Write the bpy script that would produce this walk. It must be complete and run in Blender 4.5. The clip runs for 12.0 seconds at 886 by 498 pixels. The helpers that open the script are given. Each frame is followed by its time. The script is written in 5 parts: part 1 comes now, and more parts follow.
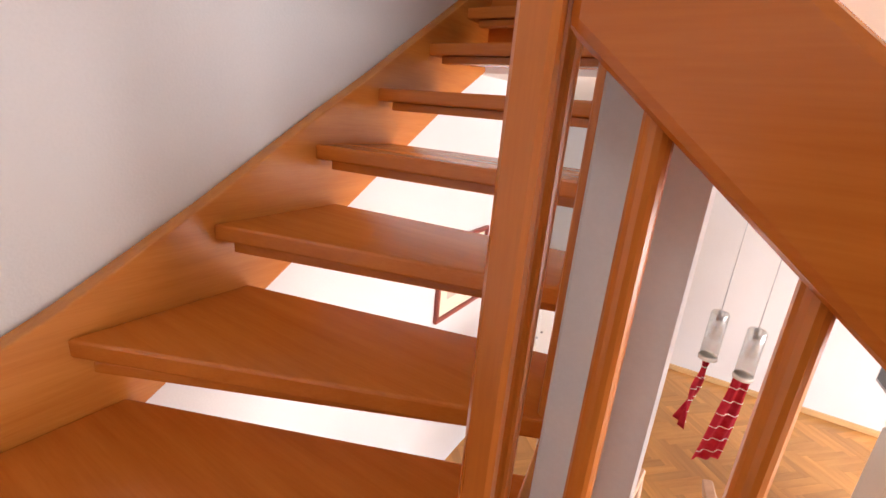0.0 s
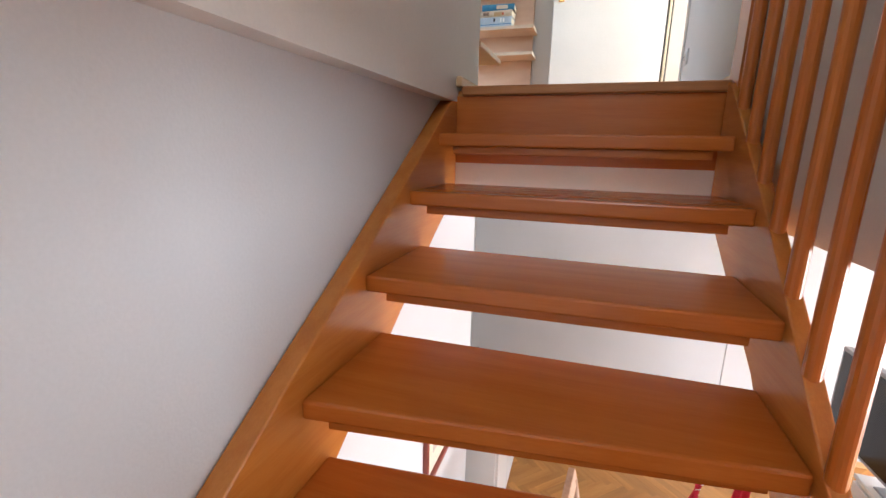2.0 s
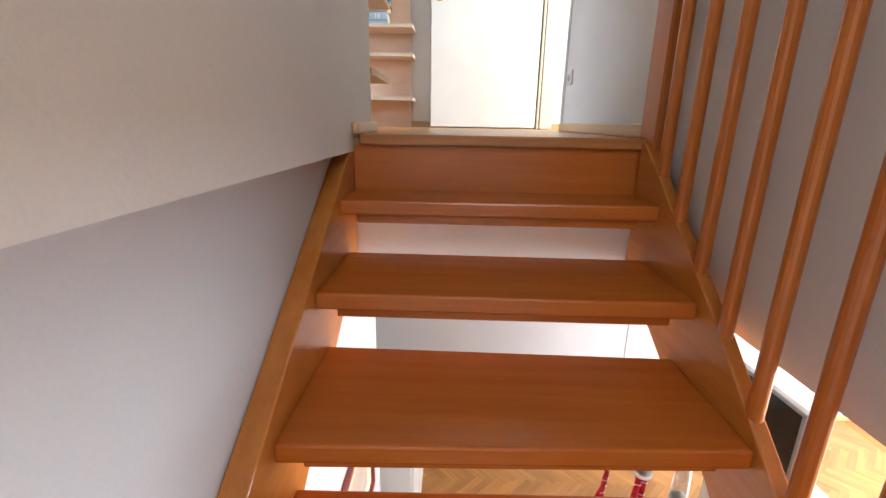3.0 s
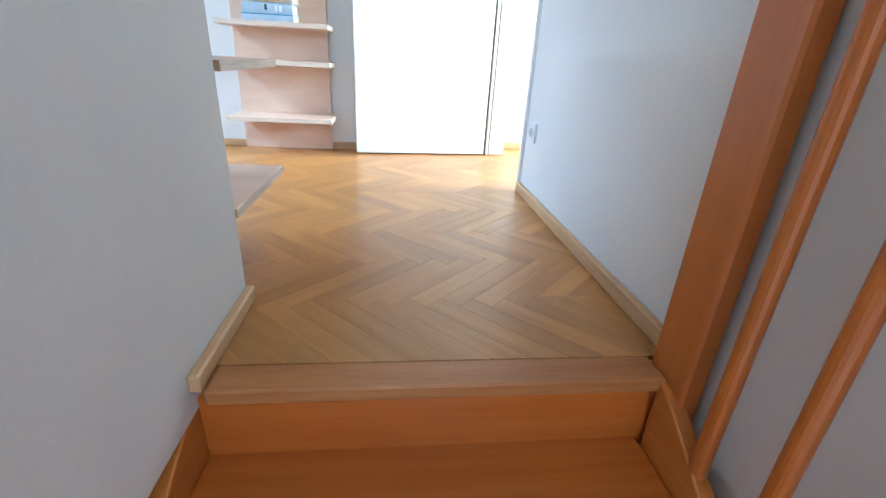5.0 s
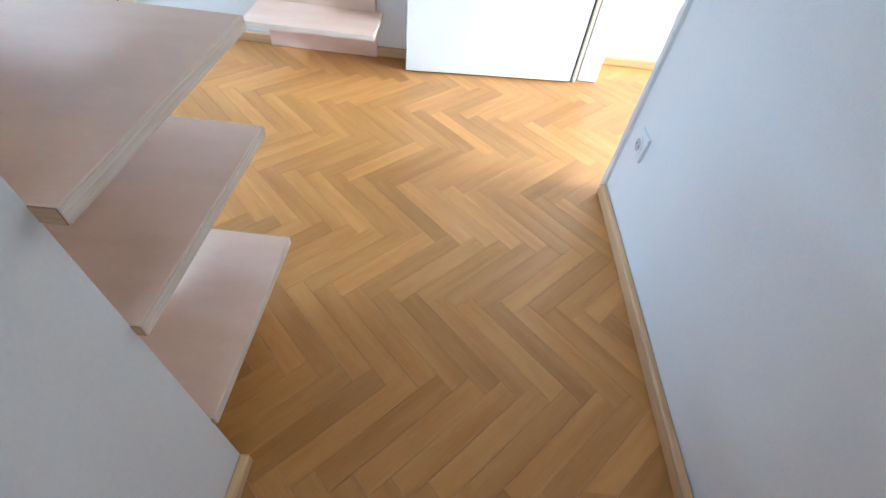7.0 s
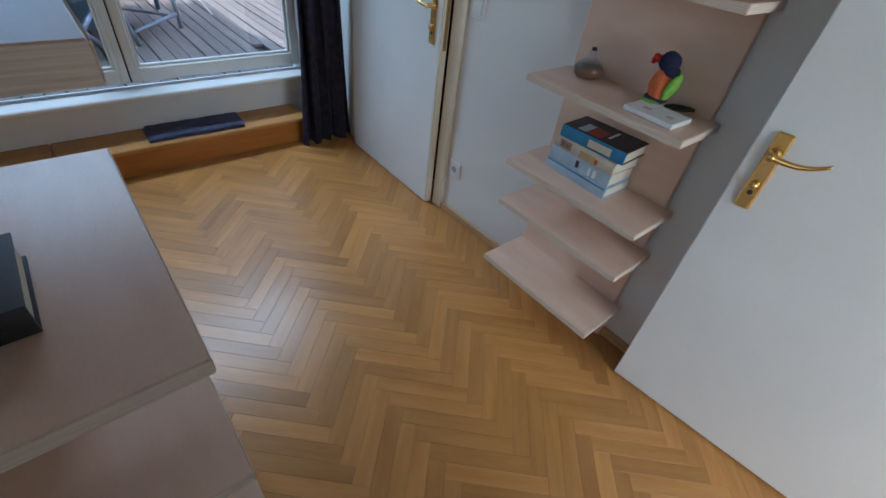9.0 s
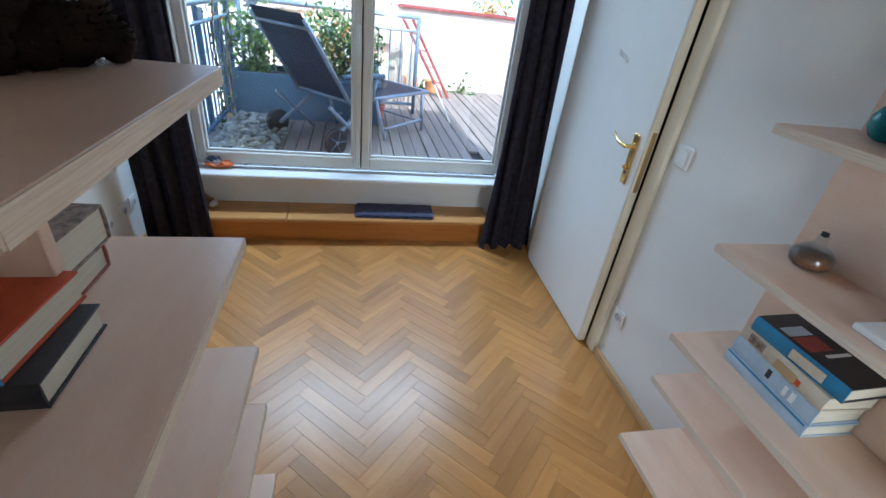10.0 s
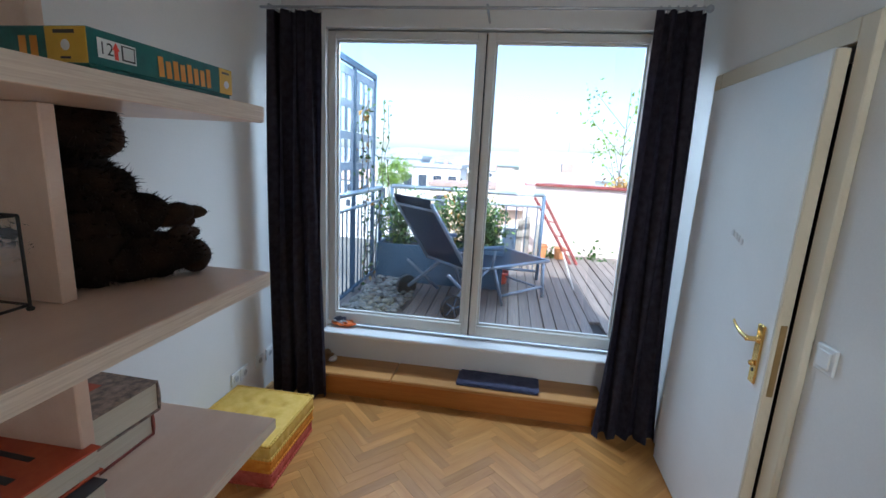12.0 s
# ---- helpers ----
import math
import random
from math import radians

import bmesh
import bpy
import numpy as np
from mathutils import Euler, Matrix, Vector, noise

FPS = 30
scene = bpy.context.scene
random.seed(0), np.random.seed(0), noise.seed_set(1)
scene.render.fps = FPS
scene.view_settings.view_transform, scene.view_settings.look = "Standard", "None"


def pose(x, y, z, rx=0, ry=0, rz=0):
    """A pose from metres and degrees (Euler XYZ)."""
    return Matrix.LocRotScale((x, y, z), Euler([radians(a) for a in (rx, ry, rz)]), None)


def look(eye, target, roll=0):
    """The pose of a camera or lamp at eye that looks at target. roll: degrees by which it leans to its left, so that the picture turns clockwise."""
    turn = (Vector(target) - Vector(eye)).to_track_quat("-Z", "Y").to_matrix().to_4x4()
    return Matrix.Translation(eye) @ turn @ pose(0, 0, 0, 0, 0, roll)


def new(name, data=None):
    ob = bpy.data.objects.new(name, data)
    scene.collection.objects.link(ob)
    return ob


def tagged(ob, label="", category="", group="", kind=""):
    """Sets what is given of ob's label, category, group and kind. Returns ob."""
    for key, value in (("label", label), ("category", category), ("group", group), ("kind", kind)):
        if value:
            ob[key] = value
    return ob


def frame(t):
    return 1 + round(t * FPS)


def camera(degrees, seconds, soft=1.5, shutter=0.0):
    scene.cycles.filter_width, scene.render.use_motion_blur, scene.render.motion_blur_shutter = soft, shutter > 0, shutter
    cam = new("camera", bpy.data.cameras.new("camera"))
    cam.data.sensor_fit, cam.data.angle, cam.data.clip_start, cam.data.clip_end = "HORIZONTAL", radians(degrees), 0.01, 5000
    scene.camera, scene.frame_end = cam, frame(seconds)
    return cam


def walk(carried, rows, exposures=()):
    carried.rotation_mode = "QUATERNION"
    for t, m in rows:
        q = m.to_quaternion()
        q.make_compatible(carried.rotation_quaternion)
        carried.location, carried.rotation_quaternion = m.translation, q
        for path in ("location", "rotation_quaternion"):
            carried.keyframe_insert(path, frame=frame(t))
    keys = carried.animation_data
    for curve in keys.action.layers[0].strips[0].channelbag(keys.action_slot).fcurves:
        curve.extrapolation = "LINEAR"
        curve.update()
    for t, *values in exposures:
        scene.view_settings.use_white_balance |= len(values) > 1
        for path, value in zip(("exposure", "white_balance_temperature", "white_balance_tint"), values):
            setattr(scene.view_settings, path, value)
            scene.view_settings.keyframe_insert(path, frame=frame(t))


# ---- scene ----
cam = camera(90.9, 12.0)

PATH = [
    (0, (1.021, -1.897, -0.589), (0.033, -0.263, -1.184), 5.0),
    (0.5, (0.879, -1.834, -0.583), (-0.29, -0.289, -1.079), 2.9),
    (1, (0.759, -1.815, -0.514), (-0.413, -0.256, -0.956), 2.6),
    (1.5, (0.591, -1.785, -0.379), (-0.252, -0.021, -0.802), 2.6),
    (2, (0.498, -1.628, -0.219), (-0.108, 0.223, -0.673), 1.2),
    (2.5, (0.386, -1.504, -0.122), (0.025, 0.4, -0.616), 1.0),
    (3, (0.318, -1.366, 0.038), (0.273, 0.555, -0.519), 1.0),
    (4.8, (0.351, -0.701, 0.532), (0.581, 1.13, -0.238), 3.1),
    (5, (0.355, -0.638, 0.554), (0.579, 1.183, -0.241), 3.2),
    (5.5, (0.345, -0.479, 0.68), (0.573, 1.213, -0.361), 3.9),
    (6, (0.411, -0.284, 0.792), (0.612, 1.203, -0.53), 5.3),
    (6.5, (0.386, -0.12, 0.888), (0.487, 1.263, -0.553), 7.1),
    (8.3, (0.328, 0.536, 1.371), (0.046, 1.756, -0.189), 6.6),
    (8.5, (0.33, 0.574, 1.405), (-0.118, 1.848, -0.07), 8.0),
    (9, (0.396, 0.735, 1.459), (-0.705, 1.815, 0.186), 8.1),
    (9.5, (0.391, 0.851, 1.482), (-1.094, 1.566, 0.349), 8.4),
    (10, (0.317, 0.979, 1.508), (-1.363, 1.387, 0.504), 7.3),
    (10.2, (0.299, 1.029, 1.524), (-1.437, 1.244, 0.555), 5.9),
    (10.5, (0.282, 1.123, 1.537), (-1.505, 1.092, 0.639), 5.7),
    (11, (0.279, 1.226, 1.555), (-1.581, 1.019, 0.849), 6.8),
    (11.5, (0.283, 1.24, 1.58), (-1.638, 0.987, 1.085), 4.9),
    (12, (0.275, 1.228, 1.605), (-1.665, 0.957, 1.202), 3.0),
]
walk(cam, [(t, look(eye, target, roll)) for t, eye, target, roll in PATH],
     [(0, 2.72, 6700, 14), (0.5, 2.65, 5150, 0), (1.0, 2.57, 5300, 1), (2.0, 2.62, 5900, 5), (3.0, 2.85, 5900, 4), (5.0, 3.3, 4700, -4), (6.7, 3.2, 4650, -3), (8.3, 1.6, 5700, 3),
      (9.0, 1.27, 5050, 1), (9.5, 1.55, 5050, 1), (10.0, 1.8, 5100, 0), (11.0, 1.55, 5150, 0), (12.0, 1.5, 5250, 3)])

# ---- world, sun, large lights ----
world = bpy.data.worlds.new("sky")
scene.world = world
world.use_nodes = True
wn = world.node_tree
sky = wn.nodes.new("ShaderNodeTexSky")
sky.sky_type, sky.sun_disc = "NISHITA", False
sky.sun_elevation, sky.sun_rotation = radians(48), radians(75)
sky.dust_density, sky.air_density = 2.2, 1.0
wn.links.new(sky.outputs[0], wn.nodes["Background"].inputs[0])
wn.nodes["Background"].inputs[1].default_value = 0.15
sun = new("sun", bpy.data.lights.new("sun", "SUN"))
sun.data.energy, sun.data.angle, sun.data.color = 2.4, radians(0.5), (1.0, 0.95, 0.87)
sun.matrix_world = look((30, 8, 35), (0, 0, 0))


def window_light(name, eye, target, w, h, power, color):
    """An area lamp standing in for the sky's light at an opening."""
    lamp = new(name, bpy.data.lights.new(name, "AREA"))
    lamp.data.shape, lamp.data.size, lamp.data.size_y = "RECTANGLE", w, h
    lamp.data.energy, lamp.data.color = power, color
    lamp.matrix_world = look(eye, target)
    return lamp


# Added lamp outside, unseen above the window head, boosts the sky's light.
window_light("terrace_sky_fill", (-3.25, 1.02, 2.86), (0.9, 1.02, 1.5), 2.0, 0.6, 38, (0.84, 0.92, 1.0))
window_light("side_room_window_light", (3.38, 1.2, 1.5), (1.0, 1.5, 0.6), 1.2, 1.3, 22, (1.0, 0.95, 0.88))
# Added fill lamp for the stairwell, in an assumed opening out of view.
window_light("stair_fill_light", (0.70, -3.33, 1.85), (0.65, 0.0, 0.9), 1.0, 0.9, 2.5, (1.0, 0.96, 0.92))
window_light("living_window_light", (5.38, -0.2, -1.55), (0.5, 0.0, -1.6), 3.6, 1.9, 46, (1.0, 0.95, 0.97))


# ---- materials ----
def node_mat(name, rough=0.6, metal=0.0, spec=0.5):
    m = bpy.data.materials.new(name)
    m.use_nodes = True
    b = m.node_tree.nodes["Principled BSDF"]
    b.inputs["Roughness"].default_value, b.inputs["Metallic"].default_value = rough, metal
    b.inputs["Specular IOR Level"].default_value = spec
    return m, m.node_tree, b


def surface(name, c1, c2, rough=0.6, scale=8.0, bump=0.1, metal=0.0, fine=220.0, spread=0.0, spec=0.5, stretch=(1, 1, 1), height=0.002, vary=0.08):
    """A material of two scales of noise between two colours; stretch draws it out along an axis; spread varies it from piece to piece."""
    m, t, b = node_mat(name, rough, metal, spec)
    n, l = t.nodes, t.links
    co, mp = n.new("ShaderNodeTexCoord"), n.new("ShaderNodeMapping")
    l.new(co.outputs["Object"], mp.inputs["Vector"])
    mp.inputs["Scale"].default_value = stretch
    info = n.new("ShaderNodeObjectInfo")
    off = n.new("ShaderNodeVectorMath")
    off.operation = "SCALE"
    off.inputs[0].default_value = (13.1, 7.7, 9.3)
    l.new(info.outputs["Random"], off.inputs["Scale"])
    l.new(off.outputs[0], mp.inputs["Location"])
    a, f = n.new("ShaderNodeTexNoise"), n.new("ShaderNodeTexNoise")
    a.inputs["Scale"].default_value, a.inputs["Detail"].default_value = scale, 5
    f.inputs["Scale"].default_value, f.inputs["Detail"].default_value = fine, 3
    for x in (a, f):
        l.new(mp.outputs[0], x.inputs["Vector"])
    add = n.new("ShaderNodeMath")
    add.operation, add.inputs[1].default_value = "MULTIPLY_ADD", 0.35
    l.new(f.outputs["Fac"], add.inputs[0])
    l.new(a.outputs["Fac"], add.inputs[2])
    ramp = n.new("ShaderNodeValToRGB")
    ramp.color_ramp.elements[0].position, ramp.color_ramp.elements[1].position = 0.42, 0.88
    ramp.color_ramp.elements[0].color, ramp.color_ramp.elements[1].color = (*c1, 1), (*c2, 1)
    l.new(add.outputs[0], ramp.inputs[0])
    last = ramp.outputs[0]
    if spread:
        hsv = n.new("ShaderNodeHueSaturation")
        rng = n.new("ShaderNodeMapRange")
        rng.inputs[3].default_value, rng.inputs[4].default_value = 1 - spread, 1 + spread
        l.new(info.outputs["Random"], rng.inputs[0])
        l.new(rng.outputs[0], hsv.inputs["Value"])
        l.new(last, hsv.inputs["Color"])
        last = hsv.outputs[0]
    l.new(last, b.inputs["Base Color"])
    if bump:
        bp = n.new("ShaderNodeBump")
        bp.inputs["Strength"].default_value, bp.inputs["Distance"].default_value = bump, height
        l.new(f.outputs["Fac"], bp.inputs["Height"])
        l.new(bp.outputs[0], b.inputs["Normal"])
    rr = n.new("ShaderNodeMapRange")
    rr.inputs[3].default_value, rr.inputs[4].default_value = max(rough - vary, 0.02), min(rough + vary, 1)
    l.new(a.outputs["Fac"], rr.inputs[0])
    l.new(rr.outputs[0], b.inputs["Roughness"])
    return m


def plain_glass(name, tint=(1, 1, 1), rough=0.0, gleam=0.045):
    """Thin clear glass: lets light straight through, with a faint gleam."""
    m, t, b = node_mat(name, rough)
    n, l = t.nodes, t.links
    clear, gloss, mix = n.new("ShaderNodeBsdfTransparent"), n.new("ShaderNodeBsdfGlossy"), n.new("ShaderNodeMixShader")
    clear.inputs[0].default_value = (*tint, 1)
    gloss.inputs["Roughness"].default_value = rough
    mix.inputs[0].default_value = gleam
    l.new(clear.outputs[0], mix.inputs[1])
    l.new(gloss.outputs[0], mix.inputs[2])
    l.new(mix.outputs[0], n["Material Output"].inputs["Surface"])
    return m


WALL = surface("wall_paint", (0.75, 0.735, 0.70), (0.83, 0.815, 0.78), 0.85, 1.2, 0.25, fine=160, spec=0.3)
# The wall paint, darkened in colour to offset the strong lower-room light.
LIVING_WALL = surface("dimmed_wall_paint", (0.60, 0.60, 0.61), (0.68, 0.68, 0.69), 0.85, 1.2, 0.25, fine=160, spec=0.3)
WHITE = surface("white_lacquer", (0.78, 0.78, 0.76), (0.84, 0.84, 0.82), 0.35, 3, 0.04, fine=90)
CREAM = surface("cream_frame_paint", (0.70, 0.62, 0.46), (0.78, 0.70, 0.54), 0.4, 4, 0.05)
STAIR_X = surface("stair_wood_across", (0.43, 0.112, 0.014), (0.51, 0.152, 0.022), 0.26, 5, 0.0, stretch=(0.35, 6, 6), fine=40, vary=0.015)
NOSING = surface("worn_nosing_wood", (0.34, 0.125, 0.032), (0.47, 0.205, 0.062), 0.35, 5, 0.1, stretch=(0.35, 6, 6), fine=40)
# Lighter, yellower stair wood: the golden light on the stringers is in its colour.
STAIR_Y = surface("stair_wood_along", (0.46, 0.150, 0.024), (0.56, 0.205, 0.036), 0.26, 5, 0.0, stretch=(6, 0.35, 6), fine=40, vary=0.015)
STAIR_Z = surface("stair_wood_upright", (0.43, 0.116, 0.015), (0.51, 0.158, 0.024), 0.28, 5, 0.0, stretch=(6, 6, 0.35), fine=40, vary=0.015)
PARQUET = surface("parquet_oak", (0.40, 0.176, 0.043), (0.52, 0.262, 0.076), 0.30, 4, 0.02, stretch=(0.7, 6, 6), fine=40, spread=0.19, spec=0.45, vary=0.03)
PARQUET_BED = surface("parquet_joint", (0.36, 0.155, 0.034), (0.46, 0.215, 0.052), 0.7, 8)
OAK_Y = surface("oak_trim", (0.50, 0.30, 0.14), (0.64, 0.42, 0.21), 0.4, 5, 0.1, stretch=(6, 0.4, 6), fine=40)
OAK_X = surface("oak_trim_cross", (0.46, 0.27, 0.12), (0.62, 0.40, 0.19), 0.4, 5, 0.1, stretch=(0.4, 6, 6), fine=40)
BENCH_FRONT = surface("bench_front_wood", (0.38, 0.125, 0.018), (0.50, 0.19, 0.035), 0.35, 5, 0.1, stretch=(6, 0.4, 6), fine=40)
BENCH_TOP = surface("bench_top_wood", (0.42, 0.195, 0.052), (0.53, 0.27, 0.085), 0.4, 5, 0.1, stretch=(6, 0.4, 6), fine=40)
SHELF = surface("pale_shelf_veneer", (0.69, 0.48, 0.345), (0.77, 0.575, 0.44), 0.32, 4, 0.03, stretch=(1.2, 4, 4), fine=70, vary=0.03)
END_GRAIN = surface("brown_end_grain", (0.30, 0.17, 0.075), (0.42, 0.26, 0.13), 0.6, 10, 0.1, stretch=(1, 1, 30), fine=60)
PLY_EDGE = surface("plywood_edge", (0.58, 0.46, 0.36), (0.78, 0.68, 0.56), 0.6, 10, 0.1, stretch=(1, 1, 40), fine=60)
# Near black for seals and dark parts, and for shade in gaps.
BLACK_GAP = surface("dark_seal_and_gap_shade", (0.012, 0.011, 0.01), (0.03, 0.028, 0.025), 0.7)
BRASS = surface("polished_brass", (0.72, 0.47, 0.13), (0.86, 0.60, 0.22), 0.2, 12, 0.03, metal=1.0)
OLD_BRASS = surface("dull_brass", (0.34, 0.23, 0.10), (0.46, 0.33, 0.16), 0.42, 12, 0.05, metal=0.9)
PLASTIC = surface("white_plastic", (0.74, 0.74, 0.72), (0.80, 0.80, 0.78), 0.35, 20, 0.02)
CURTAIN = surface("charcoal_fabric", (0.036, 0.031, 0.043), (0.074, 0.064, 0.084), 0.95, 30, 0.5, fine=500, spec=0.2)
METAL = surface("grey_metal", (0.34, 0.35, 0.37), (0.46, 0.47, 0.49), 0.4, 15, 0.05, metal=0.7)
GLASS = plain_glass("window_glass")
PVC = surface("window_frame_paint", (0.68, 0.66, 0.61), (0.76, 0.74, 0.69), 0.4, 5, 0.05)


# ---- building helpers ----
def thing(name, x, y, z, label, category, group="", kind="", turn=0):
    ob = new(name)
    ob.empty_display_size = 0.1
    ob.matrix_basis = pose(x, y, z, 0, 0, turn)
    return tagged(ob, label, category, group, kind)


def part(name, bm, material, parent=None, label="", smooth=False):
    """Links a bmesh, made in the parent's own frame, as one mesh object."""
    me = bpy.data.meshes.new(name)
    bmesh.ops.recalc_face_normals(bm, faces=bm.faces)
    bm.to_mesh(me)
    bm.free()
    for m in material if isinstance(material, (list, tuple)) else [material]:
        me.materials.append(m)
    if smooth:
        for p in me.polygons:
            p.use_smooth = True
    ob = new(name, me)
    if parent:
        ob.parent = parent
    if label:
        ob["label"] = label
    return ob


def box(x0, x1, y0, y1, z0, z1, bevel=0.0, bm=None, seg=1):
    bm = bm or bmesh.new()
    r = bmesh.ops.create_cube(bm, size=1.0)
    vs = r["verts"]
    for v in vs:
        v.co = Vector(((x0 + x1) / 2 + v.co.x * (x1 - x0), (y0 + y1) / 2 + v.co.y * (y1 - y0), (z0 + z1) / 2 + v.co.z * (z1 - z0)))
    if bevel:
        es = list({e for v in vs for e in v.link_edges})
        bmesh.ops.bevel(bm, geom=es, offset=bevel, segments=seg, affect="EDGES", profile=0.5)
    return bm


def prism(pts, axis, a, b, bevel=0.0, bm=None):
    """A polygon, given in the two other axes in order, drawn out along an axis from a to b."""
    bm = bm or bmesh.new()

    def at(p, c):
        return {"x": (c, p[0], p[1]), "y": (p[0], c, p[1]), "z": (p[0], p[1], c)}[axis]
    lo, hi = [bm.verts.new(at(p, a)) for p in pts], [bm.verts.new(at(p, b)) for p in pts]
    fs = [bm.faces.new(lo), bm.faces.new(hi)]
    n = len(pts)
    fs += [bm.faces.new((lo[i], lo[(i + 1) % n], hi[(i + 1) % n], hi[i])) for i in range(n)]
    bmesh.ops.recalc_face_normals(bm, faces=bm.faces)
    if bevel:
        bmesh.ops.bevel(bm, geom=list({e for f in fs for e in f.edges}), offset=bevel, segments=2, affect="EDGES", profile=0.5)
    return bm


def tube(p0, p1, r0, r1=None, seg=12, bm=None, caps=True):
    """A round bar from one point to another."""
    bm = bm or bmesh.new()
    p0, p1 = Vector(p0), Vector(p1)
    r1 = r0 if r1 is None else r1
    q = (p1 - p0).to_track_quat("Z", "Y").to_matrix()
    rings = []
    for p, r in ((p0, r0), (p1, r1)):
        rings.append([bm.verts.new(p + q @ Vector((r * math.cos(i * math.tau / seg), r * math.sin(i * math.tau / seg), 0))) for i in range(seg)])
    for i in range(seg):
        bm.faces.new((rings[0][i], rings[0][(i + 1) % seg], rings[1][(i + 1) % seg], rings[1][i]))
    if caps:
        bm.faces.new(rings[0][::-1])
        bm.faces.new(rings[1])
    return bm


def lathe(profile, x=0, y=0, z=0, seg=20, bm=None):
    """A turned body: radius and height pairs round an upright axis."""
    bm = bm or bmesh.new()
    rings = [[bm.verts.new((x + r * math.cos(i * math.tau / seg), y + r * math.sin(i * math.tau / seg), z + h)) for i in range(seg)] for r, h in profile]
    for a, b in zip(rings, rings[1:]):
        for i in range(seg):
            bm.faces.new((a[i], a[(i + 1) % seg], b[(i + 1) % seg], b[i]))
    bm.faces.new(rings[0][::-1])
    bm.faces.new(rings[-1])
    return bm


def structure(name, bm, material, label, category, parent=None):
    return tagged(part(name, bm, material, parent), label, category, kind="structure")


# ---- the shell of the upper floor ----
CEIL, SLAB, LOW, LOWCEIL = 2.62, -0.40, -2.72, -0.40
bm = box(-0.10, 0.002, -3.3, 0.327, -0.052, CEIL)
structure("wall_stair_west", bm, WALL, "white plastered wall along the staircase", "wall")
bm = box(0.948, 1.06, -1.41, 1.335, SLAB, CEIL)
box(0.948, 1.06, 1.335, 2.22, 2.075, CEIL, bm=bm)
structure("wall_hall_east", bm, WALL, "white plastered hall wall beside stairs and doorway", "wall")
bm = box(-2.70, -2.09, 2.22, 2.36, SLAB, CEIL)
box(-1.246, 1.06, 2.22, 2.36, SLAB, CEIL, bm=bm)
box(-2.09, -1.246, 2.22, 2.36, 2.0, CEIL, bm=bm)
structure("wall_north", bm, WALL, "white plastered wall with a door and shelves", "wall")
bm = box(-2.70, -0.10, -0.42, -0.28, SLAB, CEIL)
structure("wall_south", bm, WALL, "white plastered wall beside the terrace window", "wall")
bm = box(-2.70, -2.55, -0.28, 0.012, 0.0, CEIL)
box(-2.70, -2.55, 2.037, 2.22, 0.0, CEIL, bm=bm)
box(-2.70, -2.55, 0.012, 2.037, 2.385, CEIL, bm=bm)
box(-2.70, -2.55, 0.012, 2.037, 0.0, 0.36, bm=bm)
structure("wall_west", bm, WALL, "white window wall with a low parapet", "wall")
bm = box(-2.70, 5.6, -3.5, 2.6, CEIL, CEIL + 0.15)
structure("ceiling", bm, WALL, "white plastered ceiling", "ceiling")
bm = box(1.06, 3.6, 2.42, 2.56, 0, CEIL)
box(3.4, 3.6, -0.2, 0.6, 0, CEIL, bm=bm)
box(3.4, 3.6, 1.8, 2.42, 0, CEIL, bm=bm)
box(3.4, 3.6, 0.6, 1.8, 0, 0.85, bm=bm)
box(3.4, 3.6, 0.6, 1.8, 2.15, CEIL, bm=bm)
box(1.06, 3.6, -0.34, -0.2, 0, CEIL, bm=bm)
structure("wall_side_room", bm, WALL, "white walls of the bright side room", "wall")
# The end wall's opening is unseen, added to hold the fill lamp.
bm = box(-0.10, 5.6, -3.5, -3.3, LOW, 1.35)
box(-0.10, 0.15, -3.5, -3.3, 1.35, 2.35, bm=bm)
box(1.25, 5.6, -3.5, -3.3, 1.35, 2.35, bm=bm)
box(-0.10, 5.6, -3.5, -3.3, 2.35, CEIL, bm=bm)
box(5.4, 5.6, -3.3, -1.41, SLAB, CEIL, bm=bm)
box(1.06, 5.6, -1.41, -1.29, -0.012, CEIL, bm=bm)
structure("wall_stair_end", bm, WALL, "white end wall of the stairwell with an added, unseen opening", "wall")
# slab between the storeys, open over the stairs, and the floor's bed on it
bed, slab = bmesh.new(), bmesh.new()
for x0, x1, y0, y1 in ((-2.70, -0.10, -0.42, 2.6), (-0.10, 0.948, 0.033, 2.6), (0.948, 1.06, 1.335, 2.6), (1.06, 5.6, -1.41, 2.6)):
    box(x0, x1, y0, y1, -0.04, -0.012, bm=bed)
    box(x0, x1, y0, y1, SLAB, -0.0405, bm=slab)
structure("floor", bed, PARQUET_BED, "oak herringbone parquet floor, worn and glossy", "floor")
structure("ceiling_living", slab, WALL, "white plastered ceiling of the lower room", "ceiling")

# trims on the upper floor
structure("baseboard", box(0.003, 0.024, -0.006, 0.327, 0.0, 0.036, 0.004), OAK_Y, "pale oak baseboard strip", "baseboard")
structure("baseboard_hall", box(0.926, 0.947, 0.062, 1.334, 0.0, 0.046, 0.004), OAK_Y, "pale oak baseboard strip", "baseboard")
structure("baseboard_north", box(-1.17, 0.9, 2.199, 2.219, 0.0, 0.045, 0.004), OAK_X, "pale oak baseboard strip", "baseboard")
structure("baseboard_side", box(1.07, 3.4, 2.398, 2.419, 0.0, 0.045, 0.004), OAK_X, "pale oak baseboard strip", "baseboard")
structure("baseboard_south", box(-2.3, -0.1, -0.279, -0.259, 0.0, 0.045, 0.004), OAK_X, "pale oak baseboard strip", "baseboard")

# ---- the staircase ----
STAIR_R = 0.878
